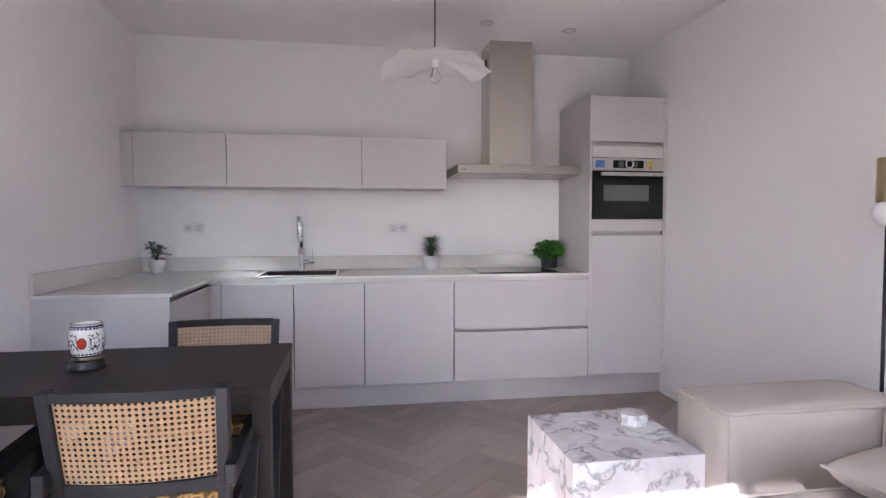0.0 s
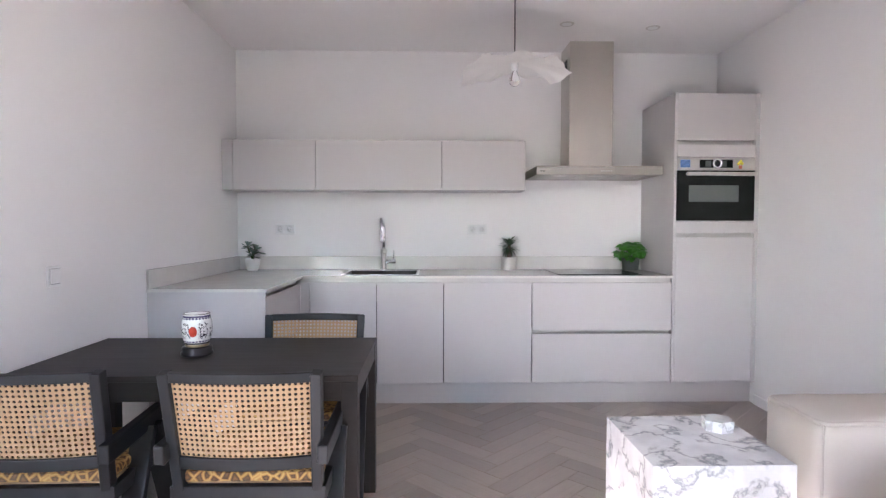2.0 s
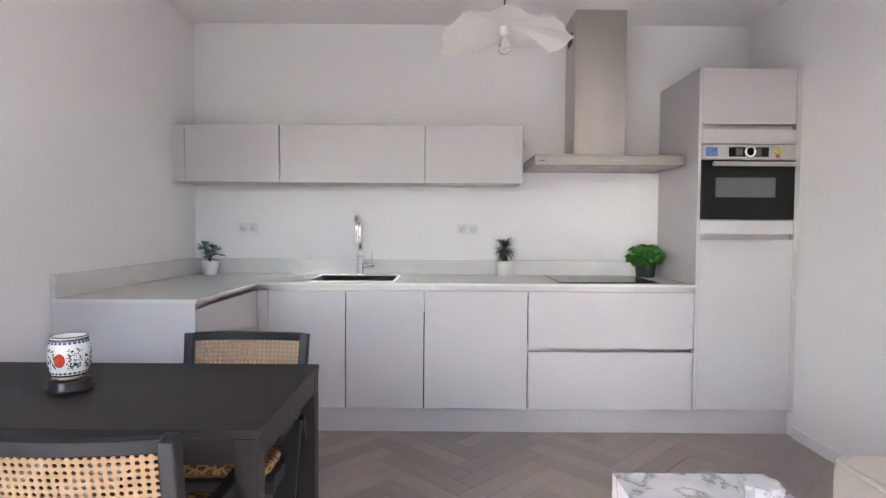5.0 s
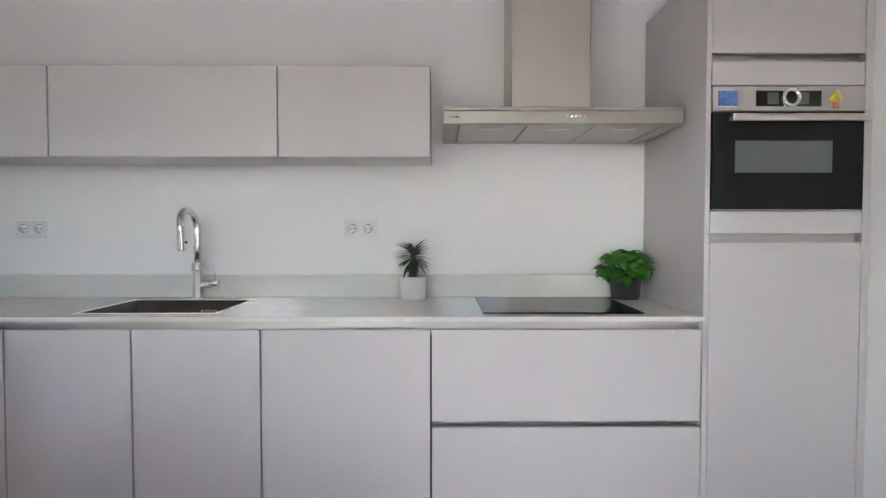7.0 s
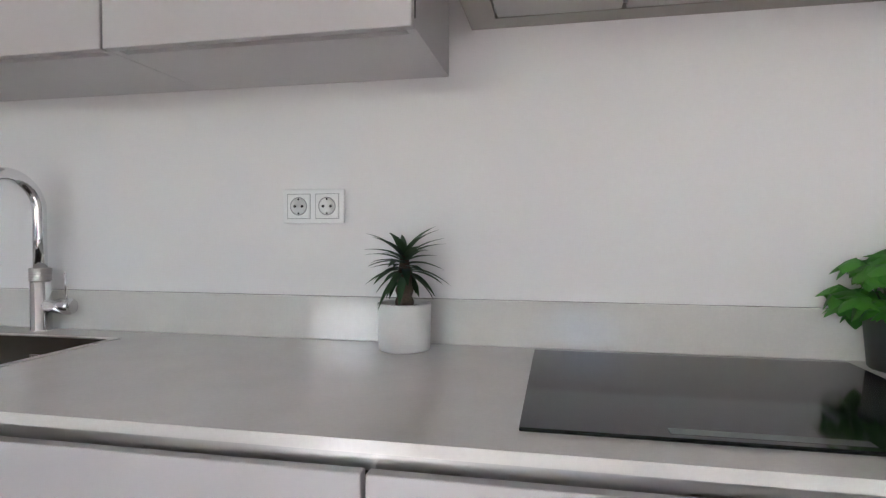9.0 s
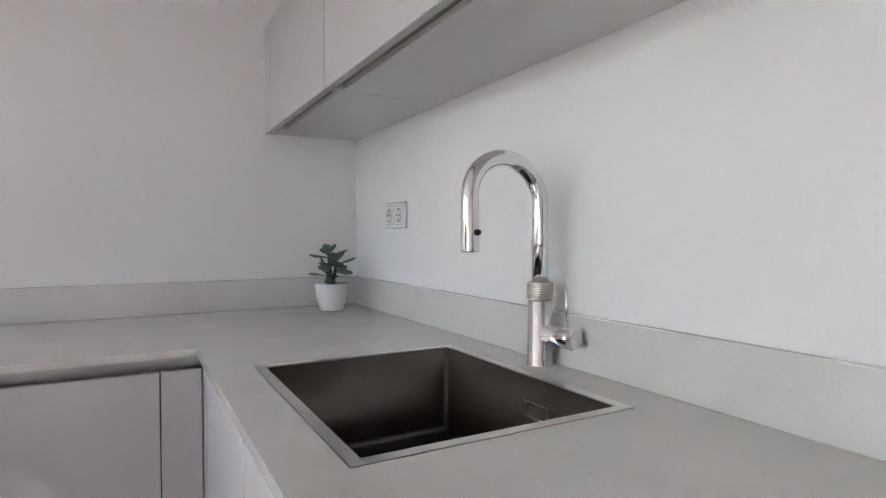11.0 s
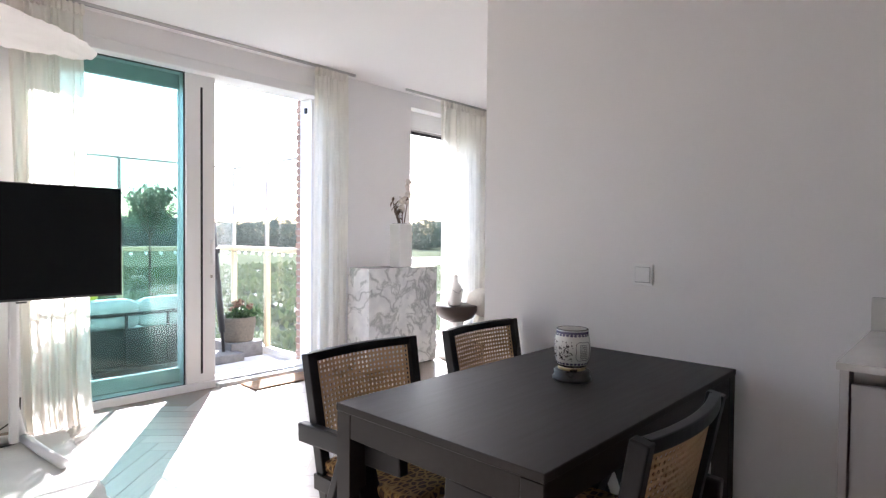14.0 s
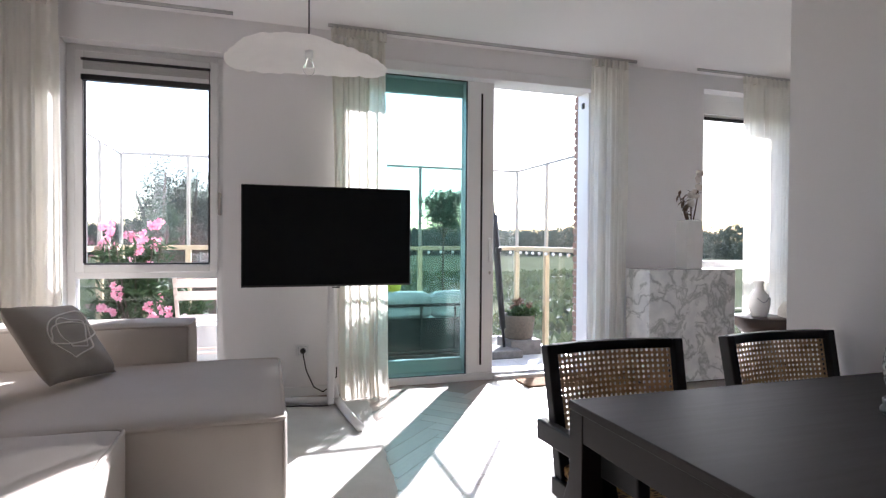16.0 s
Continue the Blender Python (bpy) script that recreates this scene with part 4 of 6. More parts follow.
# ---- plants on the worktop ----
def succulent(x, y):
    rng = random.Random(4)
    t = thing("succulent_plant", (x, y, WT), "grey-green succulent in a round white pot on the worktop", "plant")
    part("pot", lathe(bmesh.new(), [(0.0, 0), (0.034, 0), (0.040, 0.006), (0.054, 0.055), (0.057, 0.092), (0.054, 0.094), (0.050, 0.085), (0.0, 0.083)], (x, y, WT), 32), CERAM, t, "", True)
    part("soil", lathe(bmesh.new(), [(0.0, 0.090), (0.03, 0.088), (0.049, 0.0855)], (x, y, WT), 16), SOIL, t, "", True)
    bm = bmesh.new()
    heads = [((0.002, -0.016), 0.135), ((-0.042, 0.004), 0.195), ((0.012, 0.014), 0.170)]
    for (dx, dy), h in heads:
        tube(bm, [(x, y, WT + 0.085), (x + dx * 0.6, y + dy * 0.6, WT + 0.085 + (h - 0.085) * 0.5), (x + dx, y + dy, WT + h)], 0.006, 8)
    part("stem", bm, LEAF, t, "", True)
    for (dx, dy), h in heads:
        for k in range(8):
            a = k * 2.4 + rng.uniform(-0.2, 0.2)
            el = -0.35 + 0.20 * k
            d = Vector((math.cos(a) * math.cos(el), math.sin(a) * math.cos(el), math.sin(el)))
            ln = rng.uniform(0.066, 0.092) * (1 - 0.06 * k)
            wd = ln * 0.27
            lf = lathe(bmesh.new(), [(0.0, 0), (wd * 0.34, 0.003), (wd * 0.48, ln * 0.25), (wd, ln * 0.66), (wd * 0.82, ln * 0.85), (wd * 0.3, ln * 0.96), (0.0, ln)], (0, 0, 0), 12)
            for v in lf.verts:
                v.co = Vector((v.co.x * 1.12, v.co.y * 0.26 + 4.2 * v.co.x ** 2 + 1.1 * v.co.z ** 2, v.co.z))
            q = d.to_track_quat("Z", "Y").to_matrix().to_4x4()
            q.translation = (x + dx, y + dy, WT + h - 0.02 + 0.003 * k)
            part("leaf", absorb(bmesh.new(), lf, q), SUCC, t, "", True)
    return t


succulent(0.163, -0.150)


def palm(x, y):
    rng = random.Random(7)
    t = thing("potted_palm", (x, y, WT), "small dark spiky plant in a white cylinder pot", "plant")
    part("pot", lathe(bmesh.new(), [(0.0, 0), (0.053, 0), (0.057, 0.004), (0.060, 0.10), (0.0585, 0.104), (0.055, 0.101), (0.054, 0.092), (0, 0.09)], (x, y, WT), 36), CERAM, t, "", True)
    part("soil", lathe(bmesh.new(), [(0.0, 0.097), (0.03, 0.095), (0.0535, 0.0925)], (x, y, WT), 16), SOIL, t, "", True)
    part("trunk", lathe(bmesh.new(), [(0.018, 0.09), (0.022, 0.105), (0.017, 0.118), (0.021, 0.132), (0.016, 0.146), (0.018, 0.16), (0.013, 0.18), (0.009, 0.208), (0, 0.212)], (x, y, WT), 12), BARK, t, "", True)
    vs, fs = [], []
    for k in range(46):
        a = k * 2.4 + rng.uniform(-0.3, 0.3)
        el = max(-0.3, 1.15 - 1.5 * k / 46 + rng.uniform(-0.15, 0.15))
        d = Vector((math.cos(a) * math.cos(el), math.sin(a) * math.cos(el), math.sin(el)))
        leaf_quad(vs, fs, Vector((x, y, WT + 0.208 - 0.045 * k / 46)), d, Vector((0, 0, 1)), rng.uniform(0.070, 0.100), rng.uniform(0.015, 0.021), rng.uniform(0.3, 0.6), 6)
    from_lists("leaves", vs, fs, PALM, t)
    return t


palm(2.168, -0.085)


def basil(x, y):
    rng = random.Random(11)
    t = thing("basil_plant", (x, y, WT), "bushy green basil in a dark grey pot beside the hob", "plant")
    part("pot", lathe(bmesh.new(), [(0.0, 0), (0.058, 0), (0.061, 0.003), (0.070, 0.098), (0.073, 0.099), (0.073, 0.11), (0.069, 0.11), (0.066, 0.10), (0, 0.098)], (x, y, WT), 32), DARKPOT, t, "", True)
    part("soil", lathe(bmesh.new(), [(0.0, 0.105), (0.04, 0.104), (0.0655, 0.1005)], (x, y, WT), 16), SOIL, t, "", True)
    vs, fs = [], []
    bm = bmesh.new()
    for k in range(54):
        a, r = k * 2.4, 0.112 * math.sqrt((k + 0.5) / 54) * rng.uniform(0.85, 1.1)
        h = 0.236 - 0.45 * r + rng.uniform(-0.075, 0.012) * (0.35 + r / 0.12)
        tip = Vector((x + r * math.cos(a), y + r * math.sin(a) * 0.8, WT + h))
        root = Vector((x + 0.35 * r * math.cos(a), y + 0.35 * r * math.sin(a), WT + 0.1))
        if k % 3 == 0:
            tube(bm, [root, root.lerp(tip, 0.5) + Vector((0, 0, 0.01)), tip], 0.0022, 6)
        for j in range(5):
            b = a + (j - 2) * 0.75 + rng.uniform(-0.35, 0.35)
            el = rng.uniform(-1.25, -0.15) if j % 2 else rng.uniform(-0.5, 0.25)
            d = Vector((math.cos(b) * math.cos(el), math.sin(b) * math.cos(el), math.sin(el)))
            ln = rng.uniform(0.036, 0.056)
            leaf_quad(vs, fs, tip, d, Vector((0, 0, 1)), ln, ln * rng.uniform(0.78, 0.95), rng.uniform(0.25, 0.6), 5, -0.35)
    part("stems", bm, LEAF, t, "", True)
    from_lists("leaves", vs, fs, BASIL, t)
    return t


basil(3.143, -0.085)


# ---- dining corner ----
TH = 0.73
table = thing("dining_table", (0.65, -2.22, 0), "black-brown rectangular dining table standing against the wall", "table")
X0, X1, Y0, Y1 = 0.012, 1.283, -2.558, -1.859
part("tabletop", B((X0, Y0, TH - 0.022), (X1, Y1, TH), 0.002, 1), TABLE, table)
for lo, hi in (((X0 + 0.062, Y0 + 0.004), (X1 - 0.062, Y0 + 0.026)), ((X0 + 0.062, Y1 - 0.026), (X1 - 0.062, Y1 - 0.004)), ((X0 + 0.004, Y0 + 0.062), (X0 + 0.026, Y1 - 0.062)), ((X1 - 0.026, Y0 + 0.062), (X1 - 0.004, Y1 - 0.062))):
    part("apron", B((*lo, TH - 0.092), (*hi, TH - 0.0225), 0.001, 1), TABLE, table)
for x in (X0 + 0.002, X1 - 0.062):
    for y in (Y0 + 0.002, Y1 - 0.062):
        part("leg", B((x, y, 0), (x + 0.06, y + 0.06, TH - 0.0225), 0.002, 1), TABLE, table)


def cane_sheet(w, h, cell, hole, at):
    """A woven panel with a real hole in each cell; at(u, v) gives the place of a point of the sheet."""
    nx, ny = int(w / cell), int(h / cell)
    vs, fs, seen = [], [], {}

    def vert(u, v):
        k = (round(u * 1e5), round(v * 1e5))
        if k not in seen:
            seen[k] = len(vs)
            vs.append(at(u, v))
        return seen[k]

    for j in range(ny):
        for i in range(nx):
            cx, cy = (i + 0.5) / nx * w, (j + 0.5) / ny * h
            dx, dy = w / nx / 2, h / ny / 2
            outer = [vert(cx + a * dx, cy + b * dy) for a, b in ((-1, -1), (0, -1), (1, -1), (1, 0), (1, 1), (0, 1), (-1, 1), (-1, 0))]
            inner = [vert(cx + hole * math.cos(a), cy + hole * math.sin(a)) for a in [math.pi * (1.25 + k / 4) for k in range(8)]]
            for k in range(8):
                n = (k + 1) % 8
                fs.append((outer[k], outer[n], inner[n], inner[k]))
    return vs, fs


def dining_chair():
    """Faces +y, its feet round the origin."""
    c = thing("dining_chair", (0, 0, 0), "black wooden armchair with a woven cane back", "chair", "chairs round the dining table")
    HW = 0.217

    def back(u, z):
        """A place on the leaning, hollowed back: u from side to side, z up."""
        f = (z - 0.40) / 0.40
        return Vector((u * (1 + 0.06 * f), -0.205 - 0.075 * f - 0.03 * (1 - (u / HW) ** 2), z))

    for s in (-1, 1):
        bm = bmesh.new()
        beam(bm, back(s * HW, 0.30), back(s * HW, 0.816), 0.034, 0.042, 0.004, (0, 1, 0))
        part("back_post", bm, CHAIRW, c)
    for nm, z, h in (("top_rail", 0.802, 0.031), ("bottom_rail", 0.520, 0.040)):
        n = 12
        line = [back(-HW + 0.012 + (2 * HW - 0.024) * i / n, z) for i in range(n + 1)]
        part(nm, sweep(bmesh.new(), line, 0.028, h), CHAIRW, c)
    w, h = 2 * HW - 0.034, 0.250
    vs, fs = cane_sheet(w, h, 0.0165, 0.0052, lambda u, v: back(u - w / 2, 0.538 + v))
    cane = from_lists("cane_panel", vs, fs, CANE, c, False, "woven natural cane with open holes")
    sol = cane.modifiers.new("thickness", "SOLIDIFY")
    sol.thickness = 0.003
    for s in (-1, 1):
        x = s * 0.248
        bm = bmesh.new()
        beam(bm, (x, -0.295, 0.560), (x, 0.20, 0.585), 0.034, 0.062, 0.006)
        part("armrest", bm, CHAIRW, c)
        bm = bmesh.new()
        beam(bm, (x, 0.01, 0.56), (x, 0.235, 0.0), 0.028, 0.075, 0.004, (1, 0, 0))
        part("leg", bm, CHAIRW, c)
        bm = bmesh.new()
        beam(bm, (x, -0.03, 0.56), (x, -0.255, 0.0), 0.028, 0.075, 0.004, (1, 0, 0))
        part("leg", bm, CHAIRW, c)
        bm = bmesh.new()
        beam(bm, (x * 0.93, -0.23, 0.41), (x * 0.93, 0.215, 0.425), 0.03, 0.05, 0.003)
        part("seat_rail", bm, CHAIRW, c)
    for y in (-0.215, 0.205):
        part("cross_rail", B((-0.245, y - 0.015, 0.39), (0.245, y + 0.015, 0.435), 0.003, 1), CHAIRW, c)
    part("seat", B((-0.225, -0.20, 0.425), (0.225, 0.19, 0.440), 0.003, 1), CANE, c)
    part("seat_pad", B((-0.225, -0.215, 0.441), (0.225, 0.20, 0.478), 0.014, 3), GOLDCUSH, c, "gold-brown batik seat pad")
    return c


chair = dining_chair()
chair.location = (0.962, -2.55, 0)
copy_thing(chair, pose(0.290, -2.545, 0, 0, 0, 1))
copy_thing(chair, pose(0.965, -1.985, 0, 0, 0, 181))

jar = thing("porcelain_jar", (0.575, -2.210, TH), "white painted porcelain jar on a black stand on the table", "jar")
JX, JY = 0.575, -2.210
part("stand", lathe(bmesh.new(), [(0.0, 0.0), (0.060, 0.0), (0.064, 0.004), (0.064, 0.012), (0.058, 0.018), (0.060, 0.032), (0.055, 0.037), (0.0, 0.037)], (JX, JY, TH), 36), STANDW, jar, "low black turned stand", True)
part("foot_band", lathe(bmesh.new(), [(0.044, 0.037), (0.046, 0.038), (0.047, 0.047), (0.044, 0.049)], (JX, JY, TH), 36), BRASS, jar, "", True)
PR = [(0.0, 0.045), (0.044, 0.045), (0.050, 0.056), (0.0585, 0.085), (0.060, 0.11), (0.0575, 0.14), (0.052, 0.160), (0.052, 0.172), (0.047, 0.172), (0.047, 0.15), (0.0, 0.14)]
jb = part("body", lathe(bmesh.new(), PR, (JX, JY, TH), 40), PORC, jar, "", True)
part("rim_band", lathe(bmesh.new(), [(0.0526, 0.1703), (0.0527, 0.1722), (0.0515, 0.1728), (0.0478, 0.1728), (0.0468, 0.1718)], (JX, JY, TH), 40), WOODTAB, jb, "thin dark brown rim", True)
part("base_band", lathe(bmesh.new(), [(0.0467, 0.049), (0.0507, 0.0560)], (JX, JY, TH), 40), INK, jb, "", True)


def on_jar(a, z, lift=0.0006):
    r = 0.044
    for (r0, z0), (r1, z1) in zip(PR[1:7], PR[2:8]):
        if z0 <= z <= z1:
            r = r0 + (r1 - r0) * (z - z0) / max(1e-6, z1 - z0)
    return Vector((JX + (r + lift) * math.cos(a), JY + (r + lift) * math.sin(a), TH + z))


def jar_patch(a0, a1, z0, z1, lift, rounded=True, n=10):
    vs, fs = [], []
    for j in range(n + 1):
        for i in range(n + 1):
            u, v = i / n * 2 - 1, j / n * 2 - 1
            if rounded:
                u, v = u * math.sqrt(1 - v * v / 2), v * math.sqrt(1 - u * u / 2)
            vs.append(on_jar((a0 + a1) / 2 + u * (a1 - a0) / 2, (z0 + z1) / 2 + v * (z1 - z0) / 2, lift))
    for j in range(n):
        for i in range(n):
            k = j * (n + 1) + i
            fs.append((k, k + 1, k + n + 2, k + n + 1))
    return vs, fs


vs, fs = jar_patch(-1.72, -1.18, 0.082, 0.125, 0.0009)
from_lists("peach", vs, fs, PEACH, jb, True, "red painted fruit")
BLUEBAND = plain("dark_blue_glaze", (0.10, 0.085, 0.15), 0.18, vary=0.3, big=60, bump=0.0)
part("shoulder_band", lathe(bmesh.new(), [(0.0533, 0.1585), (0.0527, 0.1665)], (JX, JY, TH), 40), BLUEBAND, jb, "dark blue painted band", True)
for z0, sgn in ((0.1585, -1), (0.0575, 1)):
    vs, fs = [], []
    for k in range(26):
        a = 6.28319 * k / 26
        p, f = jar_patch(a - 0.10, a + 0.10, min(z0, z0 + sgn * 0.0075), max(z0, z0 + sgn * 0.0075), 0.0008, True, 4)
        fs += [tuple(i + len(vs) for i in q) for q in f]
        vs += p
    from_lists("scallops", vs, fs, BLUEBAND, jb)
rng = random.Random(21)
vs, fs = [], []
for k in range(330):
    a = rng.choice((rng.uniform(-2.35, -1.70), rng.uniform(-1.15, -0.45), rng.uniform(-0.3, 0.55), rng.uniform(2.6, 3.9)))
    z = rng.uniform(0.072, 0.135)
    w, h = rng.uniform(0.025, 0.10), rng.uniform(0.0015, 0.0075)
    p, f = jar_patch(a, a + w, z, z + h, 0.0007, True, 2)
    fs += [tuple(i + len(vs) for i in q) for q in f]
    vs += p
tagged(from_lists("branch_painting", vs, fs, INK, jb), "", "", "", "stuff")
vs, fs = [], []
for col in range(8):
    for row in range(8):
        if rng.random() < 0.9:
            a, z = 0.98 + col * 0.062, 0.080 + row * 0.006
            p, f = jar_patch(a, a + 0.035, z, z + 0.004, 0.0007, False, 1)
            fs += [tuple(i + len(vs) for i in q) for q in f]
            vs += p
from_lists("writing", vs, fs, INK, jb, False)
bm = bmesh.new()
tube(bm, [on_jar(1.22 + 0.52 * math.cos(t) * (1 - 0.12 * math.cos(4 * t)), 0.104 + 0.033 * math.sin(t) * (1 - 0.12 * math.cos(4 * t)), 0.0004) for t in [6.28319 * k / 48 for k in range(49)]], 0.0009, 5)
part("writing_border", bm, INK, jb)

# ---- sitting area ----
rug = thing("rug", (2.4, -4.1, 0), "pale woven rug under the sofa", "rug")
bm = bmesh.new()
t = bmesh.new()
n = 60
top, bot = [], []
for i in range(n + 1):
    y = -5.24 + 2.2 * i / n
    wob = 0.006 * math.sin(i * 1.7) + 0.004 * math.sin(i * 0.61 + 1)
    x = 1.325 + 0.185 * i / n + wob
    top.append((t.verts.new((x, y, 0.008)), t.verts.new((3.5, y, 0.008))))
    bot.append((t.verts.new((x, y, 0.0005)), t.verts.new((3.5, y, 0.0005))))
for i in range(n):
    t.faces.new((top[i][0], top[i][1], top[i + 1][1], top[i + 1][0]))
    t.faces.new((bot[i][0], top[i][0], top[i + 1][0], bot[i + 1][0]))
t.faces.new((bot[0][0], bot[0][1], top[0][1], top[0][0]))
t.faces.new((bot[n][1], bot[n][0], top[n][0], top[n][1]))
bmesh.ops.recalc_face_normals(t, faces=t.faces[:])
part("weave", absorb(bm, t), RUG, rug)


def soft_block(bm, lo, hi, puff=0.02, r=0.05, n=10, seed=0):
    """An upholstered block: rounded edges, faces that swell a little, an uneven top."""
    t = bmesh.new()
    bmesh.ops.create_cube(t, size=2)
    bmesh.ops.subdivide_edges(t, edges=t.edges[:], cuts=n, use_grid_fill=True)
    lo, hi = Vector(lo), Vector(hi)
    c, half = (lo + hi) / 2, (hi - lo) / 2
    for v in t.verts:
        q = v.co.copy()
        p = Vector((q.x * half.x, q.y * half.y, q.z * half.z))
        core = Vector([max(-(half[i] - r), min(half[i] - r, p[i])) for i in range(3)])
        d = p - core
        if d.length > 1e-6:
            p = core + d.normalized() * min(r, d.length)
        for i in range(3):
            if abs(q[i]) > 0.999:
                o = [k for k in range(3) if k != i]
                p[i] += math.copysign(puff * (1 - q[o[0]] ** 2) * (1 - q[o[1]] ** 2), q[i])
        nz = noise.noise(Vector((p.x * 3 + seed, p.y * 3, p.z * 3)))
        v.co = c + p + Vector((nz * 0.004, nz * 0.003, nz * 0.006 if q.z > 0 else 0))
    return absorb(bm, t)


def piping(bm, lo, hi, z, r=0.0085, inset=0.007):
    """A welt round the upper edge of a block."""
    x0, y0, x1, y1 = lo[0] + inset, lo[1] + inset, hi[0] - inset, hi[1] - inset
    k = 0.035
    pts = []
    for cx, cy, a in ((x1 - k, y1 - k, 0), (x0 + k, y1 - k, 90), (x0 + k, y0 + k, 180), (x1 - k, y0 + k, 270)):
        pts += [(cx + k * math.cos(radians(a + b)), cy + k * math.sin(radians(a + b)), z) for b in (0, 30, 60, 90)]
    out = []
    for i, p in enumerate(pts + pts[:1]):
        if out and (Vector(p) - Vector(out[-1])).length > 0.2:
            q = Vector(out[-1])
            for s in range(1, 6):
                m = q.lerp(Vector(p), s / 6)
                out.append(tuple(m + Vector((0, 0, 0.003 * math.sin(s * 2.1 + i)))))
        out.append(p)
    return tube(bm, out, r, 7)


sofa = thing("sofa", (2.95, -3.75, 0), "beige linen modular corner sofa with a long chaise", "sofa")
SEAT, ARM = 0.435, 0.598
blocks = [("chaise", (1.935, -4.80, 0.05), (3.50, -3.600, SEAT)), ("seat", (2.500, -3.604, 0.05), (3.50, -2.955, SEAT + 0.012)), ("seat", (2.89, -2.95, 0.05), (3.50, -2.685, 0.30)),
          ("armrest", (2.88, -2.68, 0.05), (3.66, -2.345, ARM)), ("armrest", (2.43, -5.13, 0.05), (3.66, -4.805, ARM + 0.05)),
          ("backrest", (3.505, -4.77, 0.05), (3.80, -2.685, ARM))]
for i, (nm, lo, hi) in enumerate(blocks):
    b = part(nm, soft_block(bmesh.new(), lo, hi, 0.012, 0.035, 12, i * 5), SOFA, sofa, "", True)
    part("piping", piping(bmesh.new(), lo, hi, hi[2] - 0.014), SOFA, b, "", True)
    for x, y in ((lo[0] + 0.012, lo[1] + 0.012), (lo[0] + 0.012, hi[1] - 0.012)):
        part("seam", tube(bmesh.new(), [(x, y, lo[2] + 0.02), (x, y, hi[2] - 0.02)], 0.0055, 7), SOFA, b, "", True)
for x, y in ((2.05, -4.65), (2.05, -3.70), (2.64, -3.5), (2.64, -2.82), (3.4, -4.9), (3.4, -2.55), (3.7, -3.7), (2.96, -2.5), (2.56, -5.0)):
    part("foot", B((x - 0.03, y - 0.03, 0.0), (x + 0.03, y + 0.03, 0.06), 0.004, 1), BLACK, sofa)


def pillow_mesh(w, h, d, seed=0, n=20):
    t = bmesh.new()
    bmesh.ops.create_grid(t, x_segments=n, y_segments=n, size=1)
    top = t.verts[:]
    dup = bmesh.ops.duplicate(t, geom=t.verts[:] + t.edges[:] + t.faces[:])
    low = [g for g in dup["geom"] if isinstance(g, bmesh.types.BMVert)]
    bmesh.ops.reverse_faces(t, faces=[g for g in dup["geom"] if isinstance(g, bmesh.types.BMFace)])
    for side, group in ((1, top), (-1, low)):
        for v in group:
            x, y = v.co.x, v.co.y
            k = max(0.0, (1 - x ** 4) * (1 - y ** 4)) ** 0.5
            pin = 1 - 0.07 * (1 - abs(x)) * (abs(y) > 0.999) - 0.0
            wob = noise.noise(Vector((x * 1.7 + seed, y * 1.7, side * 2.0))) * 0.25
            v.co = Vector((x * w / 2 * (1 - 0.06 * (1 - y * y)), y * h / 2 * (1 - 0.06 * (1 - x * x)) * pin, side * d / 2 * k * (1 + wob)))
    bmesh.ops.remove_doubles(t, verts=t.verts[:], dist=0.001)
    return t


cush = thing("cushion", (2.93, -4.43, SEAT), "square taupe cushion with a looping cream line pattern", "cushion")
cm = pose(2.958, -4.43, SEAT + 0.195, 51, 5, 247.4)
part("cover", absorb(bmesh.new(), pillow_mesh(0.44, 0.44, 0.15, 3), cm), PILLOW, cush, "", True)


def on_pillow(x, y, w=0.44, d=0.15):
    k = math.sqrt(max(0.0, (1 - x ** 4) * (1 - y ** 4)))
    return cm @ Vector((x * w / 2 * (1 - 0.06 * (1 - y * y)), y * w / 2 * (1 - 0.06 * (1 - x * x)), d / 2 * k * (1 + 0.25 * noise.noise(Vector((x * 1.7 + 3, y * 1.7, 2.0)))) + 0.001))


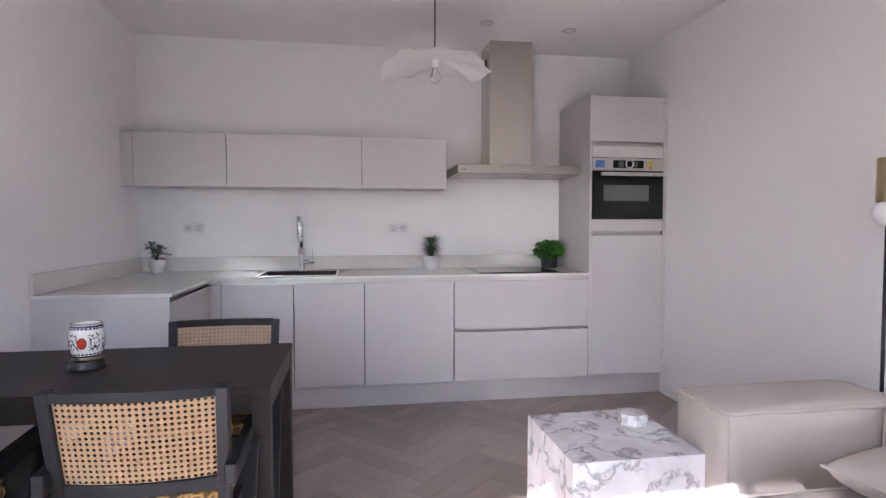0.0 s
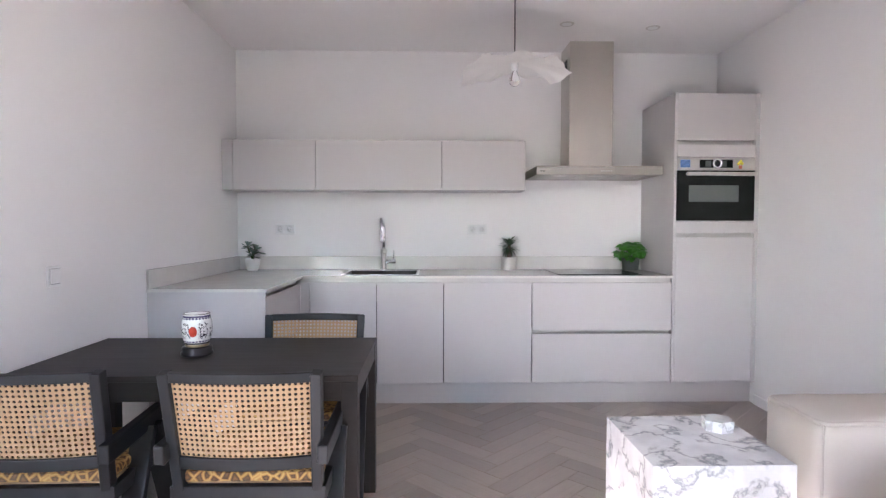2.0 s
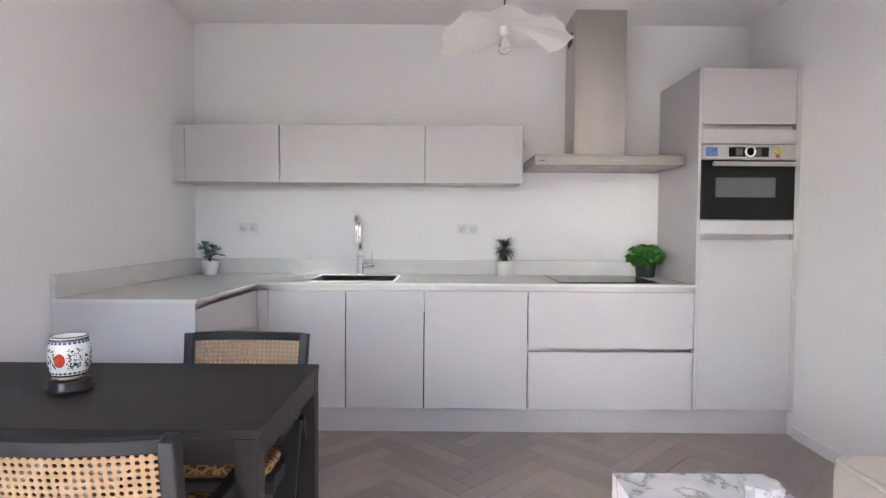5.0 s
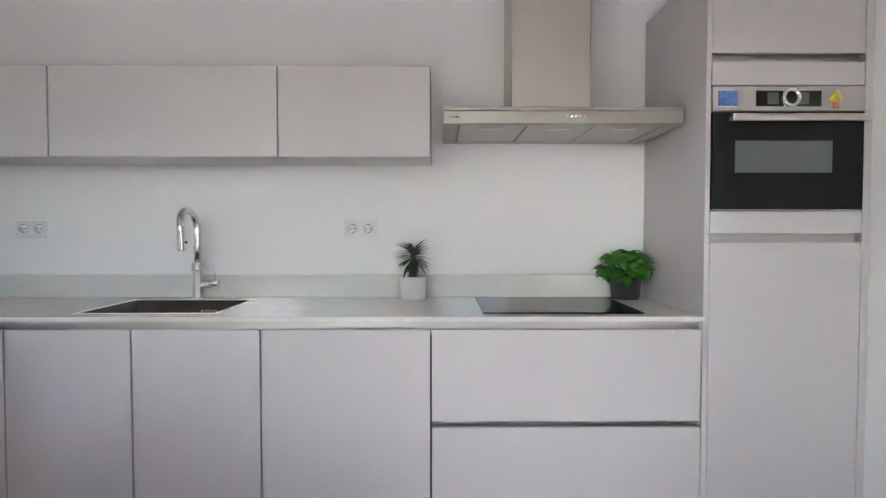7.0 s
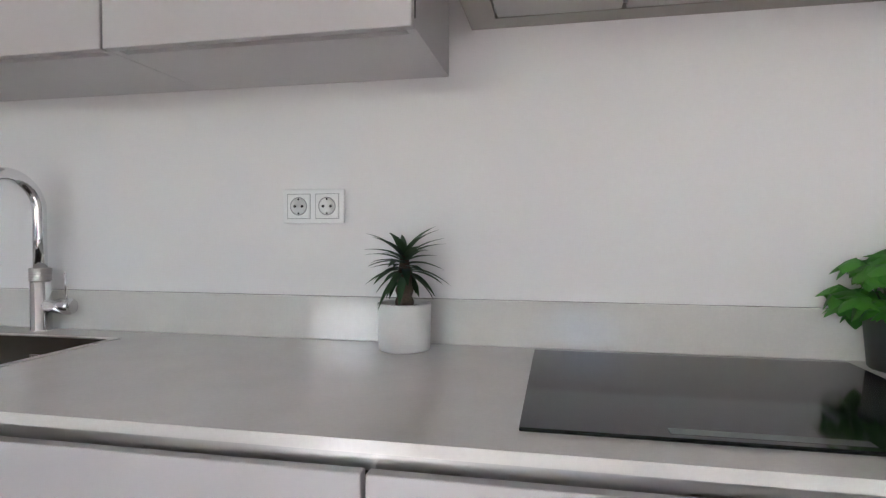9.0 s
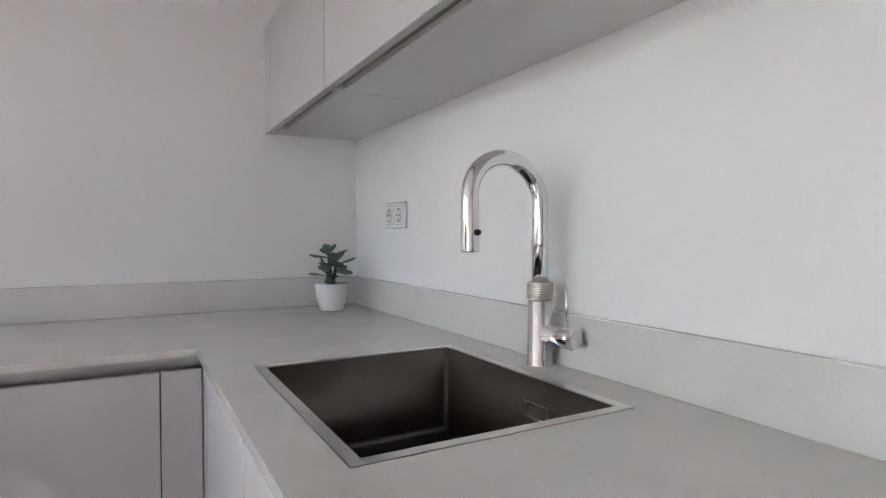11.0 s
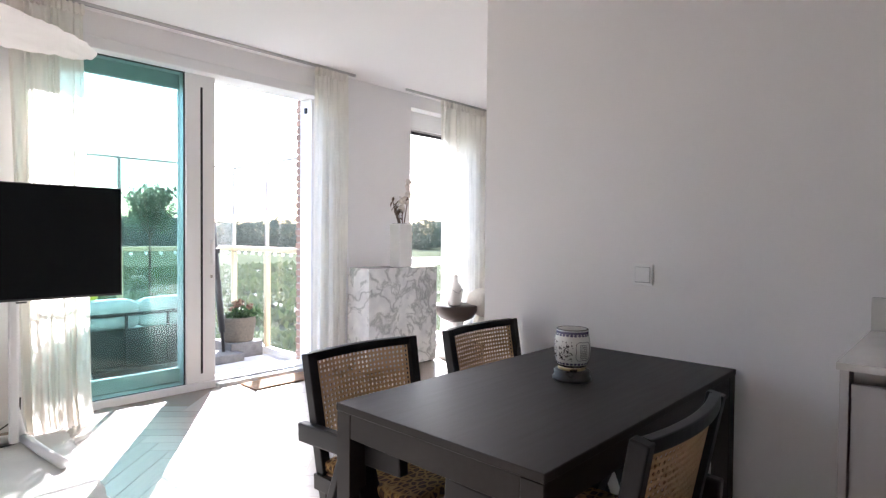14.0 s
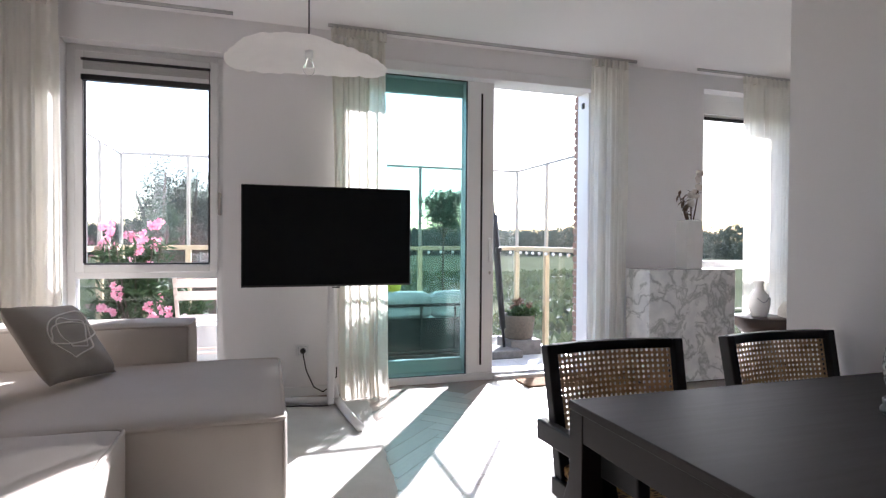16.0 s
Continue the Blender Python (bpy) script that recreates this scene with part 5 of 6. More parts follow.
for ph, rx, ry, wv in ((0.0, 0.62, 0.72, 0.22), (0.9, 0.38, 0.52, 0.3), (2.0, 0.75, 0.28, 0.16)):
    bm = bmesh.new()
    tube(bm, [on_pillow(rx * math.cos(a) * (1 + wv * math.sin(3 * a + ph)), ry * math.sin(a + 0.3) * (1 + wv * math.cos(2 * a + ph))) for a in [6.28319 * i / 70 for i in range(71)]], 0.0045, 6)
    part("line_pattern", bm, CORDW, cush, "", True)
for name, m, w, h, d, lab in (("cushion", pose(3.36, -4.12, SEAT + 0.21, 68, 0, 105), 0.62, 0.46, 0.18, "large beige linen back cushion leaning on the sofa"),
                              ("cushion", pose(3.27, -3.15, SEAT + 0.075, 3, 3, 12), 0.56, 0.42, 0.16, "beige linen cushion lying on the sofa seat")):
    c2 = thing(name, m.translation - Vector((0, 0, 0.05)), lab, "cushion")
    part("cover", absorb(bmesh.new(), pillow_mesh(w, h, d, w * 9), m), SOFA, c2, "", True)
    bm = bmesh.new()
    hw, hh = w / 2 * 0.985, h / 2 * 0.985
    loop = []
    for i in range(41):
        s = i / 40 * 4
        k, f = int(s) % 4, s - int(s)
        a, b = [(-1, -1), (1, -1), (1, 1), (-1, 1), (-1, -1)][k:k + 2]
        px, py = a[0] + (b[0] - a[0]) * f, a[1] + (b[1] - a[1]) * f
        loop.append(m @ Vector((px * hw * (1 - 0.06 * (1 - py * py)), py * hh * (1 - 0.06 * (1 - px * px)), 0)))
    part("piping", tube(bm, loop, 0.005, 6), SOFA, c2, "", True)

cube = thing("marble_side_table", (2.608, -2.304, 0), "white grey-veined marble cube used as a side table", "side table")
bm = B((2.343, -2.572, 0.012), (2.872, -2.036, 0.40), 0.0015, 1)
part("cube", bm, MARBLE, cube)
part("base", B((2.363, -2.55, 0), (2.85, -2.056, 0.012)), BLACK, cube)
hexb = thing("trinket_box", (2.765, -2.205, 0.40), "small six-sided white marble box with a lid", "box")
HP = pose(2.765, -2.205, 0.40, 0, 0, 18)
part("body", absorb(bmesh.new(), lathe(bmesh.new(), [(0.0, 0), (0.064, 0), (0.064, 0.024), (0.0, 0.024)], (0, 0, 0), 6), HP), MARBLE_W, hexb)
part("lid", absorb(bmesh.new(), lathe(bmesh.new(), [(0.0, 0.0245), (0.066, 0.0245), (0.066, 0.044), (0.063, 0.047), (0.0, 0.047)], (0, 0, 0), 6), HP), MARBLE_W, hexb)

lamp = thing("floor_lamp", (3.785, -2.42, 0), "black floor lamp with a brass cylinder and opal globe", "floor lamp")
LX, LY = 3.798, -2.42
part("foot", lathe(bmesh.new(), [(0.0, 0.0), (0.085, 0.0), (0.085, 0.012), (0.08, 0.016), (0, 0.016)], (LX, LY, 0), 28), BLACK, lamp, "", True)
part("pole", tube(bmesh.new(), [(LX, LY, 0.01), (LX, LY, 1.262)], 0.008, 12), BLACK, lamp, "", True)
part("globe", lathe(bmesh.new(), [(0.056 * math.cos(a), 0.056 * math.sin(a)) for a in [math.pi * (i / 12 - 0.5) for i in range(13)]], (LX, LY, 1.315), 28), OPAL, lamp, "white opal glass globe", True)
part("cylinder", lathe(bmesh.new(), [(0.0, 1.362), (0.042, 1.362), (0.043, 1.365), (0.043, 1.548), (0.041, 1.551), (0, 1.551)], (LX, LY, 0), 32), BRASS, lamp, "brushed brass cylinder", True)

SIDE[0] = LOUNGE
tv = thing("television", (1.68, -4.93, 0), "large black flat television on a white floor stand", "television")
part("panel", B((1.183, -4.945, 0.832), (2.264, -4.915, 1.476), 0.003, 1), BLACK, tv)
part("screen", B((1.190, -4.9155, 0.845), (2.257, -4.9120, 1.470), 0.001, 1), SCREEN, tv)
part("rear_box", B((1.40, -4.985, 0.86), (1.97, -4.9451, 1.20), 0.008), BLACK, tv)
part("sensor", B((1.655, -4.925, 0.820), (1.705, -4.915, 0.829), 0.002, 1), BLACK, tv)
stand = part("stand", beam(bmesh.new(), (1.70, -5.03, 0.03), (1.70, -5.01, 1.30), 0.045, 0.045, 0.012), FRAMEW, tv, "white tubular stand")
part("bracket", B((1.60, -5.03, 1.02), (1.80, -4.9852, 1.20), 0.006), FRAMEW, stand)
bm = bmesh.new()
tube(bm, [(1.645, -5.10, 0.032), (1.62, -4.80, 0.032), (1.585, -4.50, 0.032)], 0.026, 14)
tube(bm, [(1.70, -5.03, 0.25), (1.665, -5.08, 0.10), (1.645, -5.10, 0.03)], 0.022, 12)
part("front_foot", bm, FRAMEW, stand, "", True)
part("rear_foot", tube(bmesh.new(), [(1.63, -5.10, 0.032), (1.9, -5.17, 0.032), (2.20, -5.21, 0.032)], 0.024, 12), FRAMEW, stand, "", True)
cord = thing("power_cord", (1.86, -5.37, 0.1), "black power cord running from the wall socket", "cable")
bm = bmesh.new()
tube(bm, [(1.86, SOUTH + 0.02, 0.33), (1.858, SOUTH + 0.05, 0.30), (1.84, -5.32, 0.20), (1.79, -5.28, 0.09), (1.73, -5.24, 0.062), (1.68, -5.22, 0.10), (1.64, -5.21, 0.17), (1.64, -5.20, 0.24)], 0.0045, 8)
part("wire", bm, BLACK, cord, "", True)
part("plug", lathe(bmesh.new(), [(0.0, 0.0), (0.019, 0.0), (0.019, 0.02), (0.012, 0.036), (0.0, 0.04)], (1.86, SOUTH + 0.0125, 0.33), 16, pose(0, 0, 0, -90)), BLACK, cord, "", True)
cord2 = thing("power_cord", (1.75, -5.07, 0.01), "black cord lying along the stand's foot", "cable")
part("wire", tube(bmesh.new(), [(2.15, -5.15, 0.014), (1.9, -5.10, 0.014), (1.75, -5.06, 0.014), (1.69, -5.055, 0.02), (1.675, -5.06, 0.06)], 0.0045, 8), BLACK, cord2, "", True)

mat = thing("door_mat", (0.1, -5.3, 0), "brown coir door mat lying before the balcony door", "door mat")
part("coir", B((-0.42, -5.39, 0.0005), (0.18, -5.15, 0.014), 0.003, 1), MAT_, mat)


# ---- curtains ----
def curtain(xt0, xt1, xb0, xb1, folds, y, label, seed, amp=0.035, pool=0.0):
    rng = random.Random(seed)
    ph = [rng.uniform(0, 6.28) for _ in range(6)]
    t = thing("curtain", ((xb0 + xb1) / 2, y, 0), label, "curtain", "sheer curtains on the ceiling rails")
    nu, nz = folds * 14, 40
    vs, fs = [], []
    for j in range(nz + 1):
        f = j / nz
        z = 0.006 + (TOP - 0.035 - 0.006) * f
        for i in range(nu + 1):
            u = i / nu
            x = (xb0 + (xb1 - xb0) * u) * (1 - f) + (xt0 + (xt1 - xt0) * u) * f
            k = u * folds * 6.28319
            a = amp * (0.55 + 0.45 * math.sin(u * 9 + ph[0])) * (1 - 0.35 * f)
            yy = y + a * math.sin(k + ph[1] + 0.9 * math.sin(f * 3 + u * 5 + ph[2])) + 0.012 * math.sin(2.3 * k + f * 2 + ph[3]) * (1 - f * 0.5)
            x += 0.014 * math.sin(k * 0.5 + ph[4] + 2 * f)
            if pool and f < 0.10:
                g = (0.10 - f) / 0.10
                yy += pool * g * g
            vs.append(Vector((x, yy, z)))
    for j in range(nz):
        for i in range(nu):
            k = j * (nu + 1) + i
            fs.append((k, k + 1, k + nu + 2, k + nu + 1))
    from_lists("cloth", vs, fs, CURTAIN, t)
    bm = bmesh.new()
    for i in range(folds * 2):
        x = xt0 + (xt1 - xt0) * (i + 0.5) / (folds * 2)
        box(bm, (x - 0.012, y - 0.02, TOP - 0.09), (x + 0.012, y + 0.024, TOP - 0.022), 0.006, 1)
    part("pleat", bm, CURTAIN, t)
    return t


CY = -5.27
curtain(3.36, 3.84, 3.33, 3.84, 6, CY, "sheer off-white curtain beside the garden window", 1)
curtain(1.28, 1.67, 1.27, 1.62, 6, CY, "sheer off-white curtain drawn beside the sliding door", 2, 0.04, 0.07)
curtain(-0.77, -0.43, -0.77, -0.42, 5, CY, "sheer off-white curtain beside the open door", 3)
curtain(-2.75, -1.99, -2.75, -2.0, 7, CY, "sheer off-white curtain at the narrow window", 4)
for i, (x0, x1) in enumerate(((2.33, 3.85), (-0.86, 1.70), (-2.9, -1.49))):
    r = thing("curtain_rail", ((x0 + x1) / 2, CY, TOP), "slim grey curtain track fixed to the ceiling", "curtain rail", "ceiling curtain tracks")
    part("track", B((x0, CY - 0.011, TOP - 0.02), (x1, CY + 0.011, TOP - 0.0005), 0.002, 1), BALWHITE, r)
    part("groove", B((x0, CY - 0.003, TOP - 0.0215), (x1, CY + 0.003, TOP - 0.0195)), GREYP, r)


# ---- pendants ----
def pendant(x, y, w, d, z_edge, dome, turn, seed, crumple, label):
    """A draped sheet that lies almost flat, with a crumpled, wavy edge and a bulb under its middle."""
    z_mid = z_edge + dome
    rng = random.Random(seed)
    t = thing("pendant_lamp", (x, y, TOP), label, "pendant lamp", "draped pendant lamps")
    part("ceiling_cup", lathe(bmesh.new(), [(0.0, -0.03), (0.04, -0.03), (0.045, -0.02), (0.045, 0)], (x, y, TOP), 24), WHITEP, t, "", True)
    part("cord", tube(bmesh.new(), [(x, y, z_mid), (x, y, TOP - 0.02)], 0.004, 8), BLACK, t, "black cord", True)
    nr, na = 14, 96
    vs, fs = [Vector((x, y, z_mid))], []
    ph = [rng.uniform(0, 6.28) for _ in range(5)]
    rng2 = [rng.uniform(-1, 1) for _ in range(na)]
    for i in range(1, nr + 1):
        f = i / nr
        for k in range(na):
            a = 6.28319 * k / na
            edge = 1 + 0.07 * math.sin(4 * a + ph[0]) + 0.045 * math.sin(7 * a + ph[1]) + 0.014 * math.sin(17 * a + ph[2]) + 0.012 * rng2[k]
            rx, ry = w / 2 * (1 + (edge - 1) * crumple) * f, d / 2 * (1 + (edge - 1) * crumple) * f
            zz = z_edge + dome * (1 - f ** 1.6) + f ** 2.5 * (0.030 * math.sin(2 * a + ph[3]) + crumple * (0.024 * math.sin(3 * a + ph[4]) + 0.014 * math.sin(8 * a + ph[1])) + 0.004 * rng2[k])
            p = Matrix.Rotation(turn, 3, "Z") @ Vector((rx * math.cos(a), ry * math.sin(a), 0))
            vs.append(Vector((x + p.x, y + p.y, zz + 0.006 * noise.noise(Vector((p.x * 14, p.y * 14, seed))))))
    for k in range(na):
        fs.append((0, 1 + k, 1 + (k + 1) % na))
    for i in range(nr - 1):
        for k in range(na):
            a, b = 1 + i * na + k, 1 + i * na + (k + 1) % na
            fs.append((a, a + na, b + na, b))
    from_lists("shade", vs, fs, SHADE, t, True, "wavy off-white draped shade")
    part("lamp_holder", lathe(bmesh.new(), [(0.0, 0.05), (0.018, 0.05), (0.022, 0.03), (0.022, -0.02), (0.0, -0.02)], (x, y, z_mid - 0.024), 20), WHITEP, t, "", True)
    part("bulb", lathe(bmesh.new(), [(0.012, 0.0), (0.017, -0.012), (0.03, -0.045), (0.033, -0.06), (0.028, -0.078), (0.015, -0.09), (0.0, -0.093)], (x, y, z_mid - 0.042), 24), BULB, t, "clear glass bulb, unlit", True)
    return t


SIDE[0] = KITCHEN
pendant(2.037, -1.20, 0.60, 0.60, 2.185, 0.04, 0.4, 5, 1.0, "white draped pendant lamp with a clear bulb, unlit")
SIDE[0] = LOUNGE
pendant(1.894, -4.40, 0.86, 0.70, 2.11, 0.06, 0.1, 9, 0.2, "wide cream draped pendant lamp over the sitting area")

# ---- nook ----
ped = thing("marble_pedestal", (-1.18, -5.05, 0), "tall marble-clad plinth with grey-green veins by the window", "pedestal")
part("block", B((-1.585, -5.22, 0.012), (-0.745, -4.92, 0.915), 0.002, 1), MARBLE2, ped)
part("base", B((-1.57, -5.20, 0.0), (-0.76, -4.94, 0.012)), BLACK, ped)
vase = thing("tall_vase", (-1.205, -5.02, 0.915), "tall square white vase holding dried cotton branches", "vase")
part("body", B((-1.285, -5.09, 0.9155), (-1.125, -4.95, 1.315), 0.012), CERAM, vase)
part("mouth", B((-1.270, -5.075, 1.3155), (-1.140, -4.965, 1.317)), BLACK, vase)
br = thing("dried_branches", (-1.205, -5.02, 1.315), "dried brown stems with white cotton bolls in the vase", "dried flowers")
rng = random.Random(31)
bm, vs, fs = bmesh.new(), [], []
tips = []
for dx, top in ((-0.11, 1.71), (-0.05, 1.55), (0.05, 1.50), (0.09, 1.54), (0.02, 1.43)):
    a = Vector((-1.205 + dx * 0.3, -5.02, 1.30))
    b = Vector((-1.205 + dx * 1.2, -5.02 + rng.uniform(-0.04, 0.04), top))
    mid = a.lerp(b, 0.5) + Vector((rng.uniform(-0.02, 0.02), 0, 0.02))
    tube(bm, [a, mid, b], 0.006, 6, 0.003)
    if dx < 0:
        tips += [b, mid.lerp(b, 0.35), mid.lerp(b, 0.7) + Vector((0.02, 0, 0)), mid]
    for k in range(4 if dx < 0 else 9):
        c = a.lerp(b, rng.uniform(0.45, 1.0))
        leaf_quad(vs, fs, c, rand_dir(rng, 0.4), Vector((0, 0, 1)), rng.uniform(0.04, 0.075), 0.026, 0.3)
part("stems", bm, TWIG, br, "", True)
from_lists("dry_leaves", vs, fs, TWIG, br)
for c in tips:
    bm = bmesh.new()
    for k in range(4):
        o = rand_dir(rng) * 0.015
        lathe(bm, [(0.021 * math.cos(q), 0.021 * math.sin(q)) for q in [math.pi * (i / 5 - 0.5) for i in range(6)]], c + o, 8)
    part("cotton_boll", bm, COTTON, br, "", True)

stool = thing("hourglass_side_table", (-1.87, -4.95, 0), "dark walnut bowl-topped side table with a pale waisted base", "side table")
sx, sy = -1.87, -4.92
part("bowl_top", lathe(bmesh.new(), [(0.0, 0.515), (0.215, 0.515), (0.22, 0.508), (0.205, 0.44), (0.165, 0.385), (0.10, 0.355), (0.0, 0.35)], (sx, sy, 0), 40), WOODTAB, stool, "dark walnut bowl-shaped top", True)
part("base", lathe(bmesh.new(), [(0.0, 0.36), (0.075, 0.36), (0.075, 0.30), (0.10, 0.24), (0.17, 0.12), (0.20, 0.03), (0.19, 0.0), (0.0, 0.0)], (sx, sy, 0), 40), CERAM, stool, "pale ceramic bell-shaped base", True)
sv = thing("small_vase", (sx + 0.02, sy, 0.515), "white bottle-shaped vase with faint grey drawing", "vase")
part("body", lathe(bmesh.new(), [(0.0, 0.0), (0.055, 0.0), (0.062, 0.01), (0.082, 0.09), (0.085, 0.13), (0.07, 0.18), (0.035, 0.225), (0.030, 0.27), (0.042, 0.30), (0.038, 0.30), (0.026, 0.27), (0.0, 0.26)], (sx + 0.03, sy, 0.5155), 32), PORC, sv, "", True)
bm = bmesh.new()
tube(bm, [(sx + 0.03 + 0.083 * math.cos(a), sy + 0.083 * math.sin(a), 0.66 + 0.02 * math.sin(4 * a)) for a in [0.6 + 1.9 * i / 14 for i in range(15)]], 0.003, 5)
part("drawing", bm, GREYP, sv)
arm = thing("boucle_armchair", (-2.45, -4.62, 0), "rounded cream boucle armchair in the nook", "armchair")
part("seat", soft_block(bmesh.new(), (-2.75, -4.95, 0.08), (-2.1, -4.3, 0.42), 0.03, 0.12, 10), BOUCLE, arm, "", True)
bm = bmesh.new()
pts = [(-2.43 + 0.36 * math.cos(a), -4.62 + 0.36 * math.sin(a)) for a in [radians(-60 - 240 + 300 * i / 16) for i in range(17)]]
tube(bm, [(px, py, 0.52) for px, py in pts], 0.13, 14)
part("backrest", bm, BOUCLE, arm, "", True)
for x, y in ((-2.65, -4.85), (-2.2, -4.85), (-2.65, -4.4), (-2.2, -4.4)):
    part("foot", lathe(bmesh.new(), [(0.0, 0), (0.02, 0), (0.026, 0.1)], (x, y, 0), 10), WOODTAB, arm)
SLAB = plain("dark_stone_slab", (0.15, 0.145, 0.14), 0.9, vary=0.3, big=20, fine=150, bump=0.4)


# ---- balcony ----
BZ, BX0, BX1, BY = -0.03, -0.67, 3.42, -7.20
terr = setting("terrace", B((BX0 - 0.1, BY - 0.08, BZ - 0.25), (BX1 + 0.1, OUT - 0.001, BZ - 0.012)), MORTAR, "balcony floor of grey tiles")
for i in range(9):
    for j in range(3):
        x0, y0 = BX0 + i * 0.482, BY + j * 0.483
        bm = B((x0 + 0.002, y0 + 0.002, BZ - 0.012), (x0 + 0.480, y0 + 0.481, BZ), 0.002, 1)
        part("tile", bm, DECK, terr)
bal = thing("balustrade", (1.4, BY, BZ), "tall glass balcony balustrade with cream posts and rails", "balustrade")
RZ, GT = 1.05, 1.94
runs = [((BX0, BY), (BX1, BY), 7), ((BX0, BY), (BX0, OUT - 0.02), 2), ((BX1, BY), (BX1, OUT - 0.02), 2)]
for (xa, ya), (xb, yb), n in runs:
    a, b = Vector((xa, ya, 0)), Vector((xb, yb, 0))
    part("top_rail", beam(bmesh.new(), a + Vector((0, 0, RZ)), b + Vector((0, 0, RZ)), 0.05, 0.045, 0.004), BALCREAM, bal, "cream hand rail")
    part("upper_edge", beam(bmesh.new(), a + Vector((0, 0, GT)), b + Vector((0, 0, GT)), 0.024, 0.024, 0.002), BALEDGE, bal)
    part("kerb", beam(bmesh.new(), a + Vector((0, 0, BZ + 0.04)), b + Vector((0, 0, BZ + 0.04)), 0.06, 0.06, 0.004), BALWHITE, bal)
    for i in range(n + 1):
        p = a.lerp(b, i / n)
        if i or (ya == yb):
            part("post", B((p.x - 0.026, p.y - 0.026, BZ), (p.x + 0.026, p.y + 0.026, RZ), 0.004, 1), BALCREAM, bal)
            part("upper_post", B((p.x - 0.016, p.y - 0.016, RZ), (p.x + 0.016, p.y + 0.016, GT + 0.012), 0.003, 1), BALEDGE, bal)
        if i < n:
            q = a.lerp(b, (i + 1) / n)
            d = (q - a.lerp(b, i / n)).normalized() * 0.03
            for z0, z1 in ((BZ + 0.08, RZ - 0.03), (RZ + 0.03, GT - 0.012)):
                bm = bmesh.new()
                beam(bm, p + d + Vector((0, 0, (z0 + z1) / 2)), q - d + Vector((0, 0, (z0 + z1) / 2)), 0.010, z1 - z0)
                glazed("pane", bm, BALGLASS, bal)

# string of small lamps on the rail
string = thing("festoon_lights", (-0.6, -7.0, RZ), "string of small white lamp balls along the hand rail", "string lights")
part("wire", tube(bmesh.new(), [(BX0 + 0.04 + 0.0 * k, -5.9 - 0.16 * k, RZ - 0.03 - 0.015 * (k % 2)) for k in range(9)], 0.003, 5), BLACK, string)
for k in range(16):
    x, y = (BX0 + 0.045, -5.95 - 0.15 * k) if k < 8 else (BX0 + 0.1 + 0.14 * (k - 8), BY + 0.045)
    part("lamp_ball", lathe(bmesh.new(), [(0.018 * math.cos(q), 0.018 * math.sin(q)) for q in [math.pi * (i / 6 - 0.5) for i in range(7)]], (x, y, RZ - 0.045), 10), OPAL, string, "", True)

# low outdoor sofa
bench = thing("outdoor_sofa", (0.95, -6.6, BZ), "low dark rattan outdoor sofa with pale cushions", "outdoor sofa")
part("frame", B((0.02, -7.00, BZ + 0.09), (1.75, -6.34, 0.27), 0.02), RATTAN, bench)
part("seat_cushion", soft_block(bmesh.new(), (0.04, -7.02, 0.271), (1.73, -6.50, 0.39), 0.01, 0.05, 10), TEALCUSH, bench, "", True)
part("back_panel", B((0.03, -6.345, 0.06), (1.74, -6.325, 0.40), 0.004), RATTAN, bench)
part("bottom_rail", beam(bmesh.new(), (0.02, -6.31, 0.085), (1.75, -6.31, 0.085), 0.028, 0.028, 0.008), RATTAN, bench)
part("top_rail", beam(bmesh.new(), (0.02, -6.31, 0.525), (1.75, -6.31, 0.525), 0.03, 0.03, 0.01), RATTAN, bench)
for i in range(6):
    x = 0.05 + i * 0.335
    part("post", beam(bmesh.new(), (x, -6.31, 0.10), (x, -6.31, 0.512), 0.022, 0.022, 0.006, (1, 0, 0)), RATTAN, bench)
for x in (0.04, 1.73):
    for y in (-6.99, -6.33):
        part("leg", beam(bmesh.new(), (x, y, BZ), (x, y, 0.09), 0.04, 0.04, 0.006, (1, 0, 0)), RATTAN, bench)
for i in range(3):
    x0 = 0.03 + i * 0.575
    part("back_cushion", soft_block(bmesh.new(), (x0, -6.52, 0.391), (x0 + 0.572, -6.335, 0.635), 0.018, 0.06, 8, i), TEALCUSH, bench, "", True)
yc = thing("outdoor_cushion", (0.95, -6.6, 0.4), "mustard yellow cushion on the outdoor sofa", "cushion")
part("cover", absorb(bmesh.new(), pillow_mesh(0.4, 0.4, 0.12, 2), pose(1.05, -6.60, 0.575, 66, 0, 6)), YELLOW, yc, "", True)


def leafy(name, parent, c, rad, n, ln, wd, mat, seed, squash=1.0, hollow=0.35, bend=0.3, nseg=2, droop=0.0):
    """A crown of many separate leaves in uneven clumps."""
    rng = random.Random(seed)
    vs, fs = [], []
    clumps = [(Vector(c) + Vector((d.x * rad[0], d.y * rad[1], d.z * rad[2])) * rng.uniform(hollow, 1.0), rng.uniform(0.25, 0.5)) for d in [rand_dir(rng) for _ in range(max(5, n // 60))]]
    for k in range(n):
        q, s = clumps[k % len(clumps)]
        d = rand_dir(rng)
        p = q + Vector((d.x * rad[0], d.y * rad[1], d.z * rad[2])) * s * rng.random() ** 0.5
        e = rand_dir(rng, 0.2 - droop)
        leaf_quad(vs, fs, p, e, rand_dir(rng), ln * rng.uniform(0.7, 1.3), wd * rng.uniform(0.7, 1.3), bend, nseg)
    return from_lists(name, vs, fs, mat, parent)


